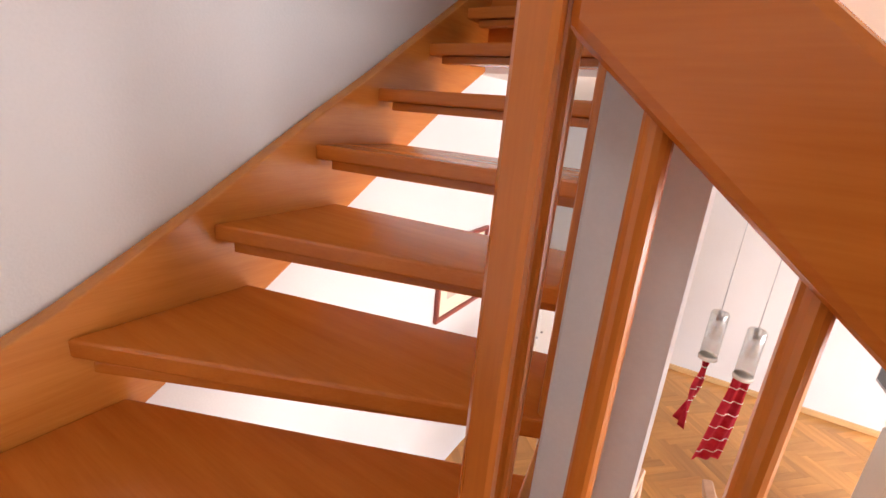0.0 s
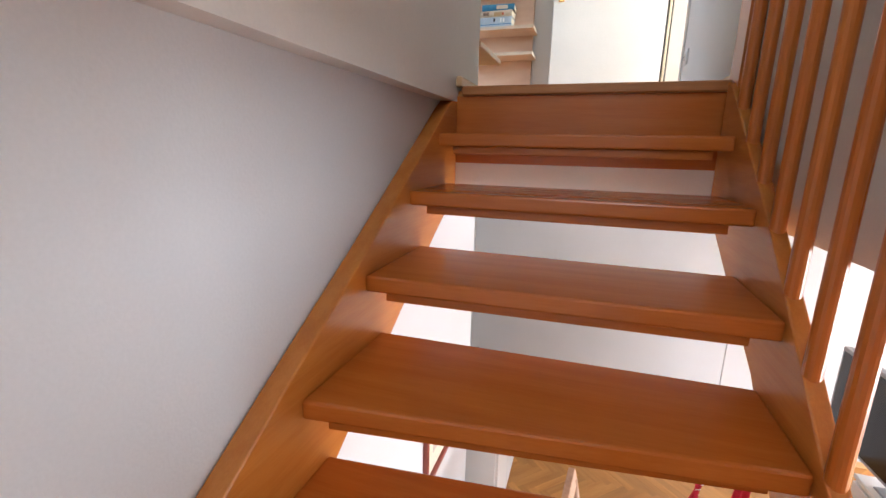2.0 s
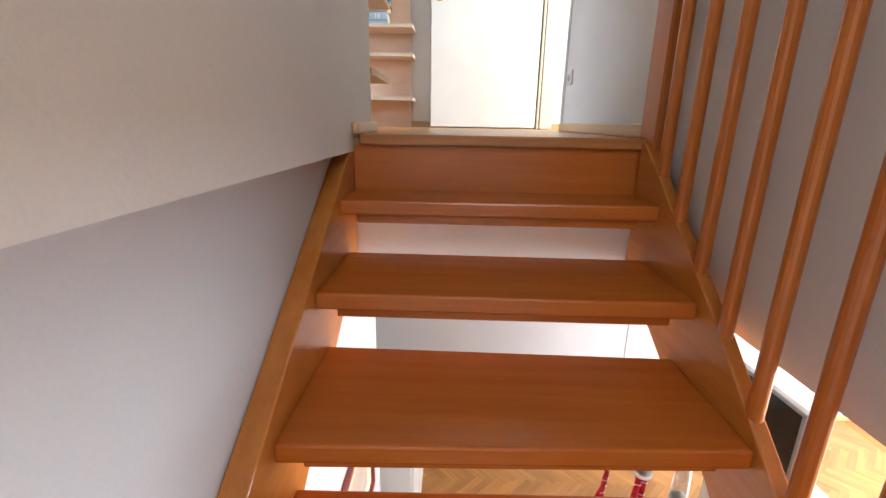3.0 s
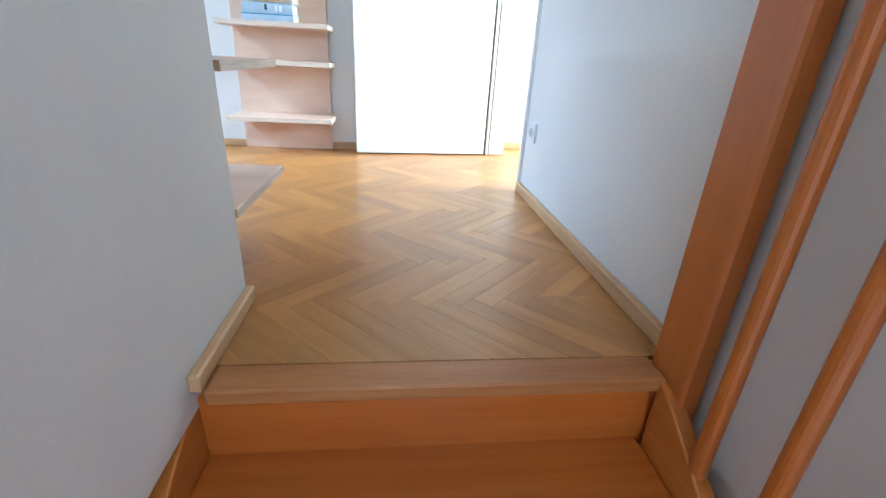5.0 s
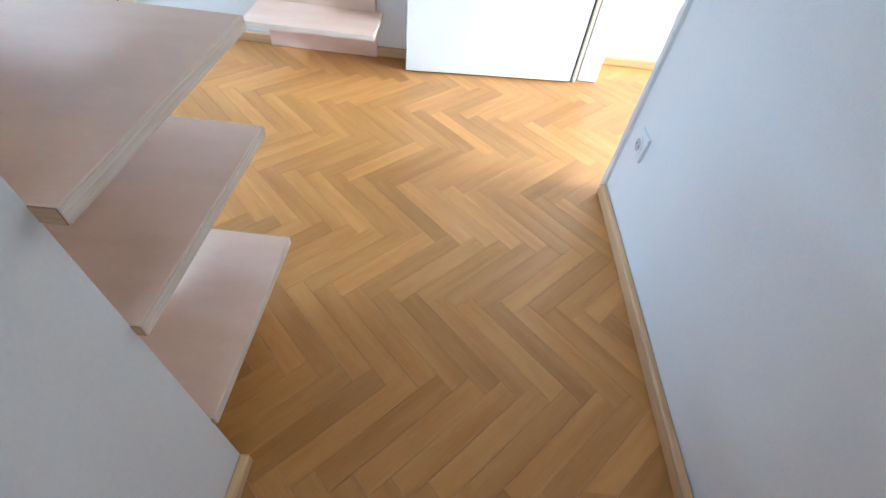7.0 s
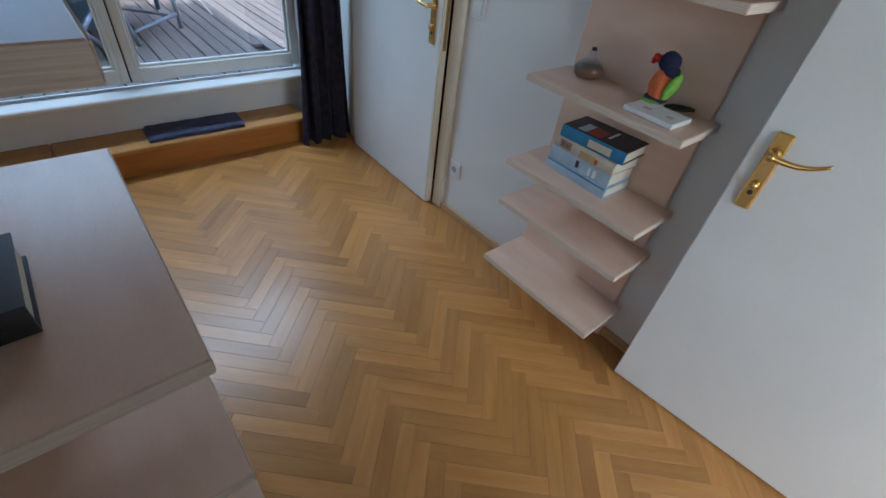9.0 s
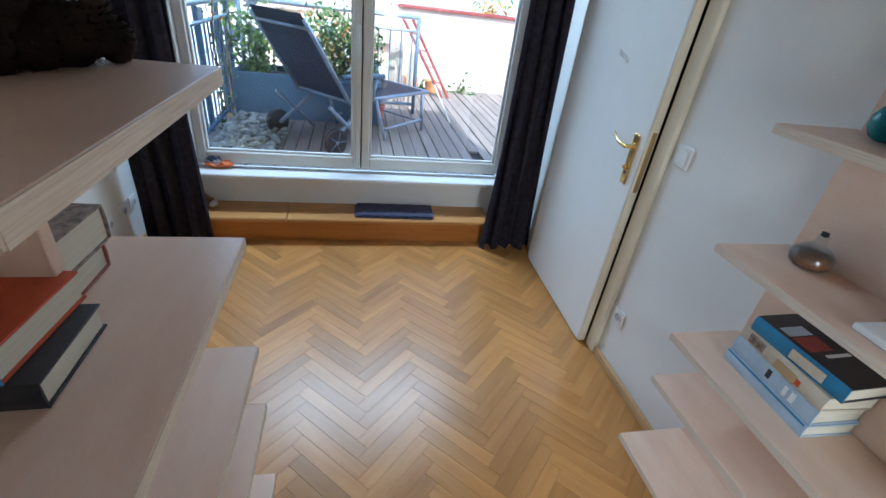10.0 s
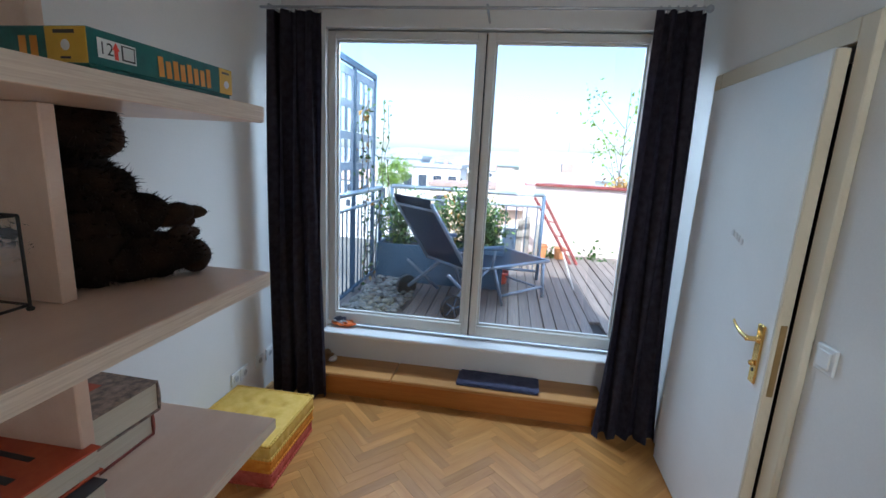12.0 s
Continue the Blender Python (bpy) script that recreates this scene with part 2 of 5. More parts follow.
TREADS = [(-0.172, -0.180, -0.183), (-0.346, -0.434, -0.437), (-0.528, -0.715, -0.690), (-0.710, -0.985, -0.885), (-0.897, -1.310, -1.070), (-1.083, -1.628, -1.240), (-1.268, -1.985, -1.420)]


def staircase():
    st = thing("staircase", 0.44, 0.0, -2.72, "open stair of reddish-brown varnished wood without risers", "stairs")
    off = Vector((0.44, 0.0, -2.72))

    def put(name, bm, mat, label=""):
        bmesh.ops.translate(bm, vec=-off, verts=bm.verts)
        return part(name, bm, mat, st, label)
    prev = (0.0, 0.0, 0.0)
    for z, yl, yr in TREADS:
        bl, br = prev[1] + 0.085, prev[2] + 0.075
        put("tread", prism([(0.0, yl), (STAIR_R, yr), (STAIR_R, br), (0.0, bl)], "z", z - 0.042, z, 0.006), STAIR_X)
        put("batten", prism([(0.045, yl + 0.022), (0.832, yr + 0.022), (0.832, yr + 0.06), (0.045, yl + 0.06)], "z", z - 0.068, z - 0.0425, 0.003), STAIR_X)
        prev = (z, yl, yr)
    # winders and the lower flight towards the living room
    put("tread", prism([(0.0, -2.60), (0.45, -2.60), (0.866, -1.49), (0.866, -1.36), (0.0, -1.92)], "z", -1.495, -1.453, 0.006), STAIR_X)
    put("tread", prism([(0.38, -2.60), (0.98, -2.60), (0.98, -1.49), (0.80, -1.49)], "z", -1.68, -1.638, 0.006), STAIR_X)
    for i in range(5):
        x = 0.93 + 0.26 * i
        put("tread", box(x, x + 0.33, -2.60, -1.487, -1.865 - 0.185 * i, -1.823 - 0.185 * i, 0.006), STAIR_Y)
    top = [(0.03, -0.018), (-0.096, -0.088), (-0.717, -0.478), (-1.007, -0.650), (-1.33, -0.850), (-1.63, -1.022), (-2.6, -1.50)]
    bot = [(-2.6, -1.9), (-1.517, -1.309), (-1.161, -1.108), (-0.848, -0.916), (-0.507, -0.703), (-0.211, -0.523), (0.03, -0.395)]
    put("stringer", prism(top + bot, "x", -0.049, 0.001, 0.004), STAIR_Y)
    top = [(0.0, 0.003), (-0.03, -0.006), (-0.13, -0.076), (-0.27, -0.18), (-0.52, -0.365), (-0.77, -0.572), (-0.9, -0.685), (-1.2, -0.94), (-1.434, -1.15)]
    lip = list(top)
    bot = [(-1.434, -1.52), (-1.2, -1.27), (-0.932, -1.01), (-0.764, -0.86), (-0.57, -0.70), (0.0, -0.40)]
    put("stringer", prism([(y, z - 0.008) for y, z in top] + bot, "x", STAIR_R + 0.0005, 0.911, 0.004), STAIR_Y)
    put("stringer", prism([(0.887, -1.24), (2.3, -2.24), (2.3, -2.62), (0.887, -1.62)], "y", -1.486, -1.44, 0.004), STAIR_X)
    # top nosing and riser
    put("nosing", box(0.025, 0.8925, -0.004, 0.072, -0.032, 0.001, 0.005), NOSING, "worn oak nosing at the head of the stairs")
    put("riser", box(0.003, 0.8925, 0.018, 0.030, -0.275, -0.0325), STAIR_X)
    # balusters and rails
    ys, zs = zip(*lip[::-1])
    for i in range(11):
        y = -0.135 - 0.128 * i
        z = np.interp(y, ys, zs)
        x = 0.894 if i < 8 else 0.894 - 0.011 * (i - 7)
        put("baluster", tube((x, y, z - 0.02), (x, y, z + 0.93), 0.0155 if i < 9 else 0.0125, seg=16), STAIR_Z)
    put("handrail", prism([(0.02, 0.955), (0.02, 1.02), (-0.57, 0.66), (-1.434, -0.07), (-1.434, -0.14), (-0.57, 0.595)], "x", 0.870, 0.922, 0.01), STAIR_Y)
    put("newel", box(0.893, 0.936, -0.052, 0.060, -0.40, 1.05, 0.006), STAIR_Z)
    put("newel", box(0.836, 0.878, -1.508, -1.482, -1.62, 0.0, 0.006), STAIR_Z)
    for i in range(8):
        x = 0.967 + 0.141 * i
        put("baluster", tube((x, -1.463, -1.45 - 0.71 * (x - 0.866)), (x, -1.463, -0.467 - 0.83 * (x - 0.866)), 0.015, seg=16), STAIR_Z)
    put("handrail", prism([(0.8785, -0.509), (1.165, -0.750), (1.95, -1.402), (1.95, -1.217), (1.165, -0.582), (0.8785, -0.342)], "y", -1.492, -1.434, 0.012), STAIR_X)
    return st


staircase()

# ---- the living room below ----
structure("floor_living", box(-0.6, 5.6, -3.5, 2.6, LOW - 0.2, LOW - 0.012), PARQUET_BED, "honey-coloured herringbone parquet of the lower room", "floor")
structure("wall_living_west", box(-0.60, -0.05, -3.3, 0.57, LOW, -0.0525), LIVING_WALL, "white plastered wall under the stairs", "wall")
# Recess wall: its shade is put into the grey base colour.
structure("wall_living_recess", box(-0.60, -0.50, 0.57, 2.42, LOW, SLAB), surface("recess_shade_grey", (0.24, 0.25, 0.25), (0.30, 0.31, 0.31), 0.85, 2, 0.2), "recess wall with its shade painted in grey", "wall")
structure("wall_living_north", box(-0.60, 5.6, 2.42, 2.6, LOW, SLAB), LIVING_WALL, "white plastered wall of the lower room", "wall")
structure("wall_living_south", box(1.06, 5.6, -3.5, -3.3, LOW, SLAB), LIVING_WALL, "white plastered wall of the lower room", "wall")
bm = box(5.4, 5.6, -3.3, -2.1, LOW, SLAB)
box(5.4, 5.6, 1.7, 2.42, LOW, SLAB, bm=bm)
box(5.4, 5.6, -2.1, 1.7, LOW, LOW + 0.2, bm=bm)
box(5.4, 5.6, -2.1, 1.7, -0.58, SLAB, bm=bm)
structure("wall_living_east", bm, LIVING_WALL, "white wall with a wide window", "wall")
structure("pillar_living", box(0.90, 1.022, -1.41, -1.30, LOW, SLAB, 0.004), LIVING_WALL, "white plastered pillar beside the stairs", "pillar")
structure("baseboard_living", box(-0.5, 5.4, 2.398, 2.419, LOW, LOW + 0.05, 0.004), OAK_X, "oak baseboard of the lower room", "baseboard")

# ---- the room upstairs: doors, window, bench, shelves ----
def lever(parent, x, y, z, side=1, toward=-1):
    """A brass lever handle on a long plate on a face that looks to -y."""
    plate = part("handle_plate", box(x - 0.02, x + 0.02, y - 0.009, y, z - 0.12, z + 0.10, 0.004), BRASS, parent, "polished brass plate")
    bm = lathe([(0.0155, 0.0), (0.0155, 0.004), (0.011, 0.007), (0.009, 0.011), (0.009, 0.037), (0.010, 0.042), (0.004, 0.046)], seg=16)
    bmesh.ops.transform(bm, matrix=pose(x, y - 0.008, z + 0.045, 90), verts=bm.verts)
    rings, n = [], 18
    for k in range(n + 1):
        f = k / n
        r = 0.0092 - 0.0038 * f
        cx, cz = x + side * 0.118 * f, z + 0.045 + 0.004 * math.sin(f * 3.0) - 0.007 * math.sin(f * math.pi) + 0.026 * f ** 3
        rings.append([bm.verts.new((cx, y - 0.041 - r * 0.8 * math.cos(a), cz + r * math.sin(a))) for a in (q * math.tau / 12 for q in range(12))])
    for a, b in zip(rings, rings[1:]):
        for q in range(12):
            bm.faces.new((a[q], a[(q + 1) % 12], b[(q + 1) % 12], b[q]))
    bm.faces.new(rings[0][::-1])
    bm.faces.new(rings[-1])
    part("lever", bm, BRASS, plate, "curved brass lever", True)
    key = bmesh.new()
    bmesh.ops.create_uvsphere(key, u_segments=14, v_segments=8, radius=0.0105, matrix=Matrix.Translation((x, y - 0.016, z - 0.045)))
    part("knob", key, BRASS, plate, "small round brass lock knob", True)
    part("keyhole", tube((x, y - 0.0085, z - 0.07), (x, y - 0.0105, z - 0.07), 0.007, seg=12), BLACK_GAP, plate)


# door to the next room, ajar
door = thing("door_1", -2.095, 2.192, 0.0, "white lacquered interior door standing slightly ajar", "door", kind="structure", turn=-1.2)
part("leaf", box(0.0, 0.829, -0.022, 0.018, 0.006, 1.99, 0.003), WHITE, door)
part("rebate", box(0.8295, 0.842, -0.020, 0.017, 0.010, 1.985, 0.003), CREAM, door, "cream rebate edge of the door")
part("strike_plate", box(0.8422, 0.8442, -0.010, 0.010, 0.86, 1.12, 0.0008), OLD_BRASS, door, "dull brass lock plate in the door edge")
lever(door, 0.772, -0.022, 0.995, -1)
for dx, dz in ((0.432, 1.358), (0.458, 1.350), (0.484, 1.342), (0.511, 1.333)):
    part("letter", box(dx, dx + 0.017, -0.0265, -0.0225, dz, dz + 0.026, 0.004), PLASTIC, door, "small white raised letter")
structure("door_frame_1", box(-1.245, -1.172, 2.194, 2.219, 0.0, 2.07, 0.004), CREAM, "cream painted door frame", "door frame")
bm = box(-2.16, -2.09, 2.194, 2.219, 0.0, 2.07, 0.003)
box(-2.09, -1.2455, 2.194, 2.219, 2.0, 2.07, 0.003, bm)
structure("door_frame_2", bm, CREAM, "cream painted door frame", "door frame")
# Added black sheet; its colour is the shade seen through the door gap.
structure("wall_behind_door", box(-2.2, -1.1, 2.37, 2.5, 0, 2.3), BLACK_GAP, "black sheet that gives the door gap its shade", "wall")

# open door of the side room, folded back to the wall
door = thing("door_2", 0.925, 2.168, 0.0, "white lacquered interior door folded back against the wall", "door", kind="structure", turn=5.2)
part("leaf", box(-0.805, -0.003, -0.02, 0.02, 0.008, 2.0, 0.003), WHITE, door)
lever(door, -0.748, -0.02, 0.982, 1)
structure("door_frame_3", box(0.939, 0.955, 2.16, 2.219, 0.0, 2.07, 0.003), CREAM, "cream painted rebate of the side room's door frame", "door frame")
structure("door_frame_5", box(0.968, 1.062, 2.185, 2.219, 0.0, 2.07, 0.003), PVC, "white painted door frame of the side room", "door frame")
structure("door_seal", box(0.9555, 0.9675, 2.19, 2.218, 0.0, 2.07, 0, box(0.926, 0.9385, 2.172, 2.218, 0.0, 2.07)), BLACK_GAP, "dark rubber seal of the door frame", "door seal")
bm = box(0.936, 1.068, 1.335, 1.362, 0.0, 2.07, 0.003)
structure("door_frame_4", bm, PVC, "white painted jamb of the side room", "door frame")


def socket(x, y, z, face, n=1, label="white round socket on the wall"):
    """Round sockets in one white plate; face says which way the plate looks."""
    t = thing("wall_socket", x, y, z, label, "socket", "wall sockets", turn={"-y": 0, "y": 180, "x": 90, "-x": -90}[face])
    part("plate", box(-0.04 * n, 0.04 * n, -0.010, 0.0, -0.04, 0.04, 0.003), PLASTIC, t)
    for i in range(n):
        cx = (i - (n - 1) / 2) * 0.072
        bm = tube((cx, -0.0105, 0), (cx, -0.014, 0), 0.026, seg=20)
        part("ring", bm, PLASTIC, t)
        # Raised disc; the socket well's shade is painted by its grey.
        part("well", tube((cx, -0.0142, 0), (cx, -0.0152, 0), 0.019, seg=20), surface_grey, t, "grey disc with the well's shade in its colour")
        for s in (-1, 1):
            part("pin_hole", tube((cx + 0.009 * s, -0.0153, 0), (cx + 0.009 * s, -0.016, 0), 0.0028, seg=8), BLACK_GAP, t)
    return t


# Darkened plastic: paints the shade in socket wells; also used as plain grey.
surface_grey = surface("shaded_plastic", (0.42, 0.42, 0.41), (0.5, 0.5, 0.49), 0.5, 20, 0.02)
socket(-1.106, 2.219, 0.291, "-y")
socket(0.947, 1.224, 0.288, "-x")
socket(1.49, 2.419, 0.272, "-y", 2, "double white socket on the wall")
for x in (-1.90, -1.985, -2.15, -2.27):
    socket(x, -0.279, 0.27, "y")
sw = thing("light_switch", -1.104, 2.219, 1.075, "white rocker light switch on the wall", "switch")
part("plate", box(-0.042, 0.042, -0.010, 0.0, -0.042, 0.042, 0.003), PLASTIC, sw)
part("rocker", box(-0.028, 0.028, -0.016, -0.0105, -0.028, 0.028, 0.003), PLASTIC, sw)

# bench under the window
bench = thing("window_bench", -2.435, 1.0, 0.0, "low wooden step bench under the window", "bench")
part("front_board", box(0.105, 0.122, -0.96, 0.93, 0.0, 0.135, 0.003), BENCH_FRONT, bench, "orange-brown front board")
part("top_board", box(-0.13, 0.14, -0.96, -0.437, 0.136, 0.162, 0.006), BENCH_TOP, bench)
part("top_board", box(-0.13, 0.14, -0.433, 0.93, 0.136, 0.162, 0.006), BENCH_TOP, bench)
structure("window_sill", box(-2.62, -2.452, 0.013, 2.036, 0.362, 0.386, 0.006), WHITE, "white painted window sill", "window sill")

# window with two sashes
win = thing("window_1", -2.62, 1.02, 0.40, "white two-sash terrace window, closed", "window", kind="structure")


def sash(y0, y1, name, parent):
    z0, z1 = 0.012, 1.975
    f = bmesh.new()
    for a, b, c, d in ((y0, y0 + 0.052, z0, z1), (y1 - 0.052, y1, z0, z1), (y0 + 0.052, y1 - 0.052, z0, z0 + 0.075), (y0 + 0.052, y1 - 0.052, z1 - 0.052, z1)):
        box(-0.02, 0.032, a, b, c, d, 0.005, f)
    s = part(name, f, PVC, parent)
    b = bmesh.new()
    for a, bb, c, d in ((y0 + 0.0525, y0 + 0.066, z0 + 0.075, z1 - 0.052), (y1 - 0.066, y1 - 0.0525, z0 + 0.075, z1 - 0.052), (y0 + 0.066, y1 - 0.066, z0 + 0.0755, z0 + 0.089), (y0 + 0.066, y1 - 0.066, z1 - 0.066, z1 - 0.0525)):
        box(-0.012, 0.012, a, bb, c, d, 0.003, b)
    part("bead", b, PVC, s)
    g = part("pane", box(-0.006, 0.0, y0 + 0.06, y1 - 0.06, z0 + 0.08, z1 - 0.06), GLASS, s)
    g.visible_shadow = False
    return s


left = sash(-1.006, 0.012, "sash", win)
right = sash(0.016, 1.015, "sash", win)
part("meeting_strip", box(0.0325, 0.044, -0.024, 0.009, 0.02, 1.965, 0.004), PVC, win)
part("seal", box(0.0325, 0.0345, 0.0095, 0.0165, 0.02, 1.965), BLACK_GAP, win, "dark seal between the sashes")
bm = box(-0.05, -0.021, -1.007, -0.96, 0, 1.984)
box(-0.05, -0.021, 0.97, 1.016, 0, 1.984, bm=bm)
box(-0.05, -0.021, -0.96, 0.97, 1.945, 1.984, bm=bm)
box(-0.05, -0.021, -0.96, 0.97, 0.0, 0.03, bm=bm)
part("window_frame", bm, PVC, win)
hd = part("window_handle", box(0.0445, 0.053, -0.022, 0.004, 0.72, 0.84, 0.003), PLASTIC, win, "white window handle")
part("grip", box(0.053, 0.072, -0.02, 0.002, 0.80, 0.90, 0.006), PLASTIC, hd)


# curtains and rod
def curtain(y0, y1, x, flare, drift):
    """A gathered curtain, hanging in deep folds down to the floor."""
    c = thing("curtain", x, (y0 + y1) / 2, 0.0, "charcoal grey floor-length curtain gathered in folds", "curtain", "curtains")
    rows, cols, mid = 40, 96, (y0 + y1) / 2
    bm = bmesh.new()
    grid = []
    for j in range(rows + 1):
        v = j / rows
        z = 0.003 + v * 2.381
        wide = 1.0 + flare * (1 - v) ** 1.2
        row = []
        for i in range(cols + 1):
            u = i / cols
            fold = math.sin(u * 4 * math.tau + 0.7 * math.sin(v * 2.2 + u * 3)) * (0.030 + 0.010 * (1 - v)) + 0.007 * math.sin(u * 9 * math.tau + v * 2)
            y = (u - 0.5) * (y1 - y0) * wide + 0.012 * math.sin(u * 41 + v * 5) + drift * (1 - v)
            row.append(bm.verts.new((fold + 0.02 * math.sin(v * 3.1), y, z)))
        grid.append(row)
    for a, b in zip(grid, grid[1:]):
        for i in range(cols):
            bm.faces.new((a[i], a[i + 1], b[i + 1], b[i]))
    bmesh.ops.solidify(bm, geom=bm.faces[:], thickness=0.004)
    part("cloth", bm, CURTAIN, c, smooth=True)
    for i in range(6):
        y = (i / 5 - 0.5) * (y1 - y0) * 0.9
        bm = bmesh.new()
        for k in range(16):
            a, b = k * math.tau / 16, (k + 1) * math.tau / 16
            tube((0.018 * math.cos(a), y, 2.392 + 0.018 * math.sin(a)), (0.018 * math.cos(b), y, 2.392 + 0.018 * math.sin(b)), 0.002, seg=6, bm=bm)
        part("curtain_ring", bm, METAL, c)


curtain(-0.19, 0.10, -2.255, 0.26, -0.012)
curtain(1.90, 2.125, -2.235, 0.62, 0.02)
rod = thing("curtain_rod", -2.25, 1.0, 2.402, "thin dark metal curtain rod with ball ends", "curtain rod")
part("bar", tube((0, -1.25, 0.0), (0, 1.135, 0.0), 0.008, seg=12), METAL, rod)
part("finial", lathe([(0.004, -0.018), (0.016, -0.01), (0.019, 0), (0.016, 0.012), (0.004, 0.02)], 0, 1.15, 0.0), METAL, rod)
for y in (-1.2, 0.045, 1.08):
    part("bracket", box(-0.2995, 0.0, y - 0.006, y + 0.006, 0.0085, 0.02), METAL, rod)


def shelf_board(parent, x0, x1, y0, y1, z, t=0.026):
    b = part("board", box(x0, x1, y0, y1, z - t, z, 0.002), SHELF, parent)
    front = y1 if abs(y1) > 0.05 else y0
    s = 0.0012 if front == y1 else -0.0012
    part("edge_band", box(x0 + 0.001, x1 - 0.001, min(front, front + s), max(front, front + s), z - t + 0.001, z - 0.001), PLY_EDGE, b, "pale plywood edge")
    part("edge_band", box(x1, x1 + 0.0012, y0 + 0.001, y1 - 0.001, z - t + 0.001, z - 0.001), PLY_EDGE, b, "pale plywood edge")
    if front == y1:
        part("edge_band", box(x0 + 0.001, x1 - 0.001, y0 - 0.0012, y0, z - t + 0.001, z - 0.001), END_GRAIN, b, "brown end grain")
    return b


# shelf by the stair head, free at its outer end
sh1 = thing("shelf_unit", -0.25, 0.56, 0.0, "pale pinkish veneer shelf unit beside the stair wall", "shelf", "staggered shelf units")
for z, x0, x1, y1, t in ((0.226, -0.52, 0.008, 0.760, 0.022), (0.532, -0.52, 0.014, 0.760, 0.022), (0.730, -0.525, 0.028, 0.757, 0.022), (1.022, -0.54, 0.028, 0.757, 0.026), (1.36, -0.535, 0.028, 0.757, 0.03), (1.685, -0.53, 0.02, 0.757, 0.03)):
    shelf_board(sh1, x0 + 0.25, x1 + 0.25, 0.3275 - 0.56, y1 - 0.56, z, t)
levels = [0.0, 0.204, 0.226, 0.510, 0.532, 0.708, 0.730, 0.996, 1.022, 1.33, 1.36, 1.655, 1.685, 2.05]
for a, b in zip(levels[::2], levels[1::2]):
    part("upright", box(-0.038, -0.014, 0.3275 - 0.56, 0.578 - 0.56, a + 0.0005, b - 0.0005, 0.002), SHELF, sh1)

# shelf on the north wall
sh2 = thing("shelf_unit", -0.29, 2.2, 0.0, "pale pinkish veneer wall shelf with books and toys", "shelf", "staggered shelf units")
part("back_panel", box(-0.26, 0.26, -0.012, 0.018, 0.0, 1.9, 0.003), SHELF, sh2)
for z, y0 in ((0.212, 1.935), (0.505, 1.953), (0.69, 1.945), (1.008, 1.95), (1.335, 1.95), (1.66, 1.95)):
    shelf_board(sh2, -0.27, 0.292, y0 - 2.2, -0.0125, z, 0.024)


# ---- small things upstairs ----
PAPER = surface("book_pages", (0.62, 0.55, 0.42), (0.74, 0.68, 0.55), 0.85, 8, 0.3, stretch=(1, 1, 60), fine=60)
TAN_PAPER = surface("yellowed_pages", (0.50, 0.33, 0.13), (0.62, 0.45, 0.22), 0.85, 8, 0.3, stretch=(1, 1, 60), fine=60)


def cover(name, a, b=None, rough=0.45, scale=14):
    return surface(name, a, b or tuple(min(1, 1.35 * c + 0.01) for c in a), rough, scale, 0.04, fine=90)


RED_C, BLACK_C = cover("red_cover", (0.42, 0.045, 0.012), (0.56, 0.10, 0.03)), cover("black_cover", (0.012, 0.013, 0.018), (0.035, 0.037, 0.045))
BLUE_C, PALE_C = cover("blue_cover", (0.02, 0.16, 0.32)), cover("pale_blue_cover", (0.36, 0.45, 0.55), (0.50, 0.58, 0.66))
CREAM_C, TEAL_C = cover("cream_cover", (0.50, 0.42, 0.30), (0.66, 0.58, 0.46)), cover("teal_cover", (0.008, 0.13, 0.16), (0.02, 0.21, 0.24))
PINK_C, MANILA_C = cover("pink_cover", (0.50, 0.16, 0.14), (0.66, 0.36, 0.33)), cover("manila_cover", (0.42, 0.27, 0.12), (0.54, 0.38, 0.20))
MARBLE_C = surface("patterned_cover", (0.05, 0.035, 0.03), (0.42, 0.30, 0.22), 0.5, 60, 0.05, fine=200)
INK, PALE_INK = cover("dark_print", (0.02, 0.02, 0.02)), cover("pale_print", (0.66, 0.66, 0.64))


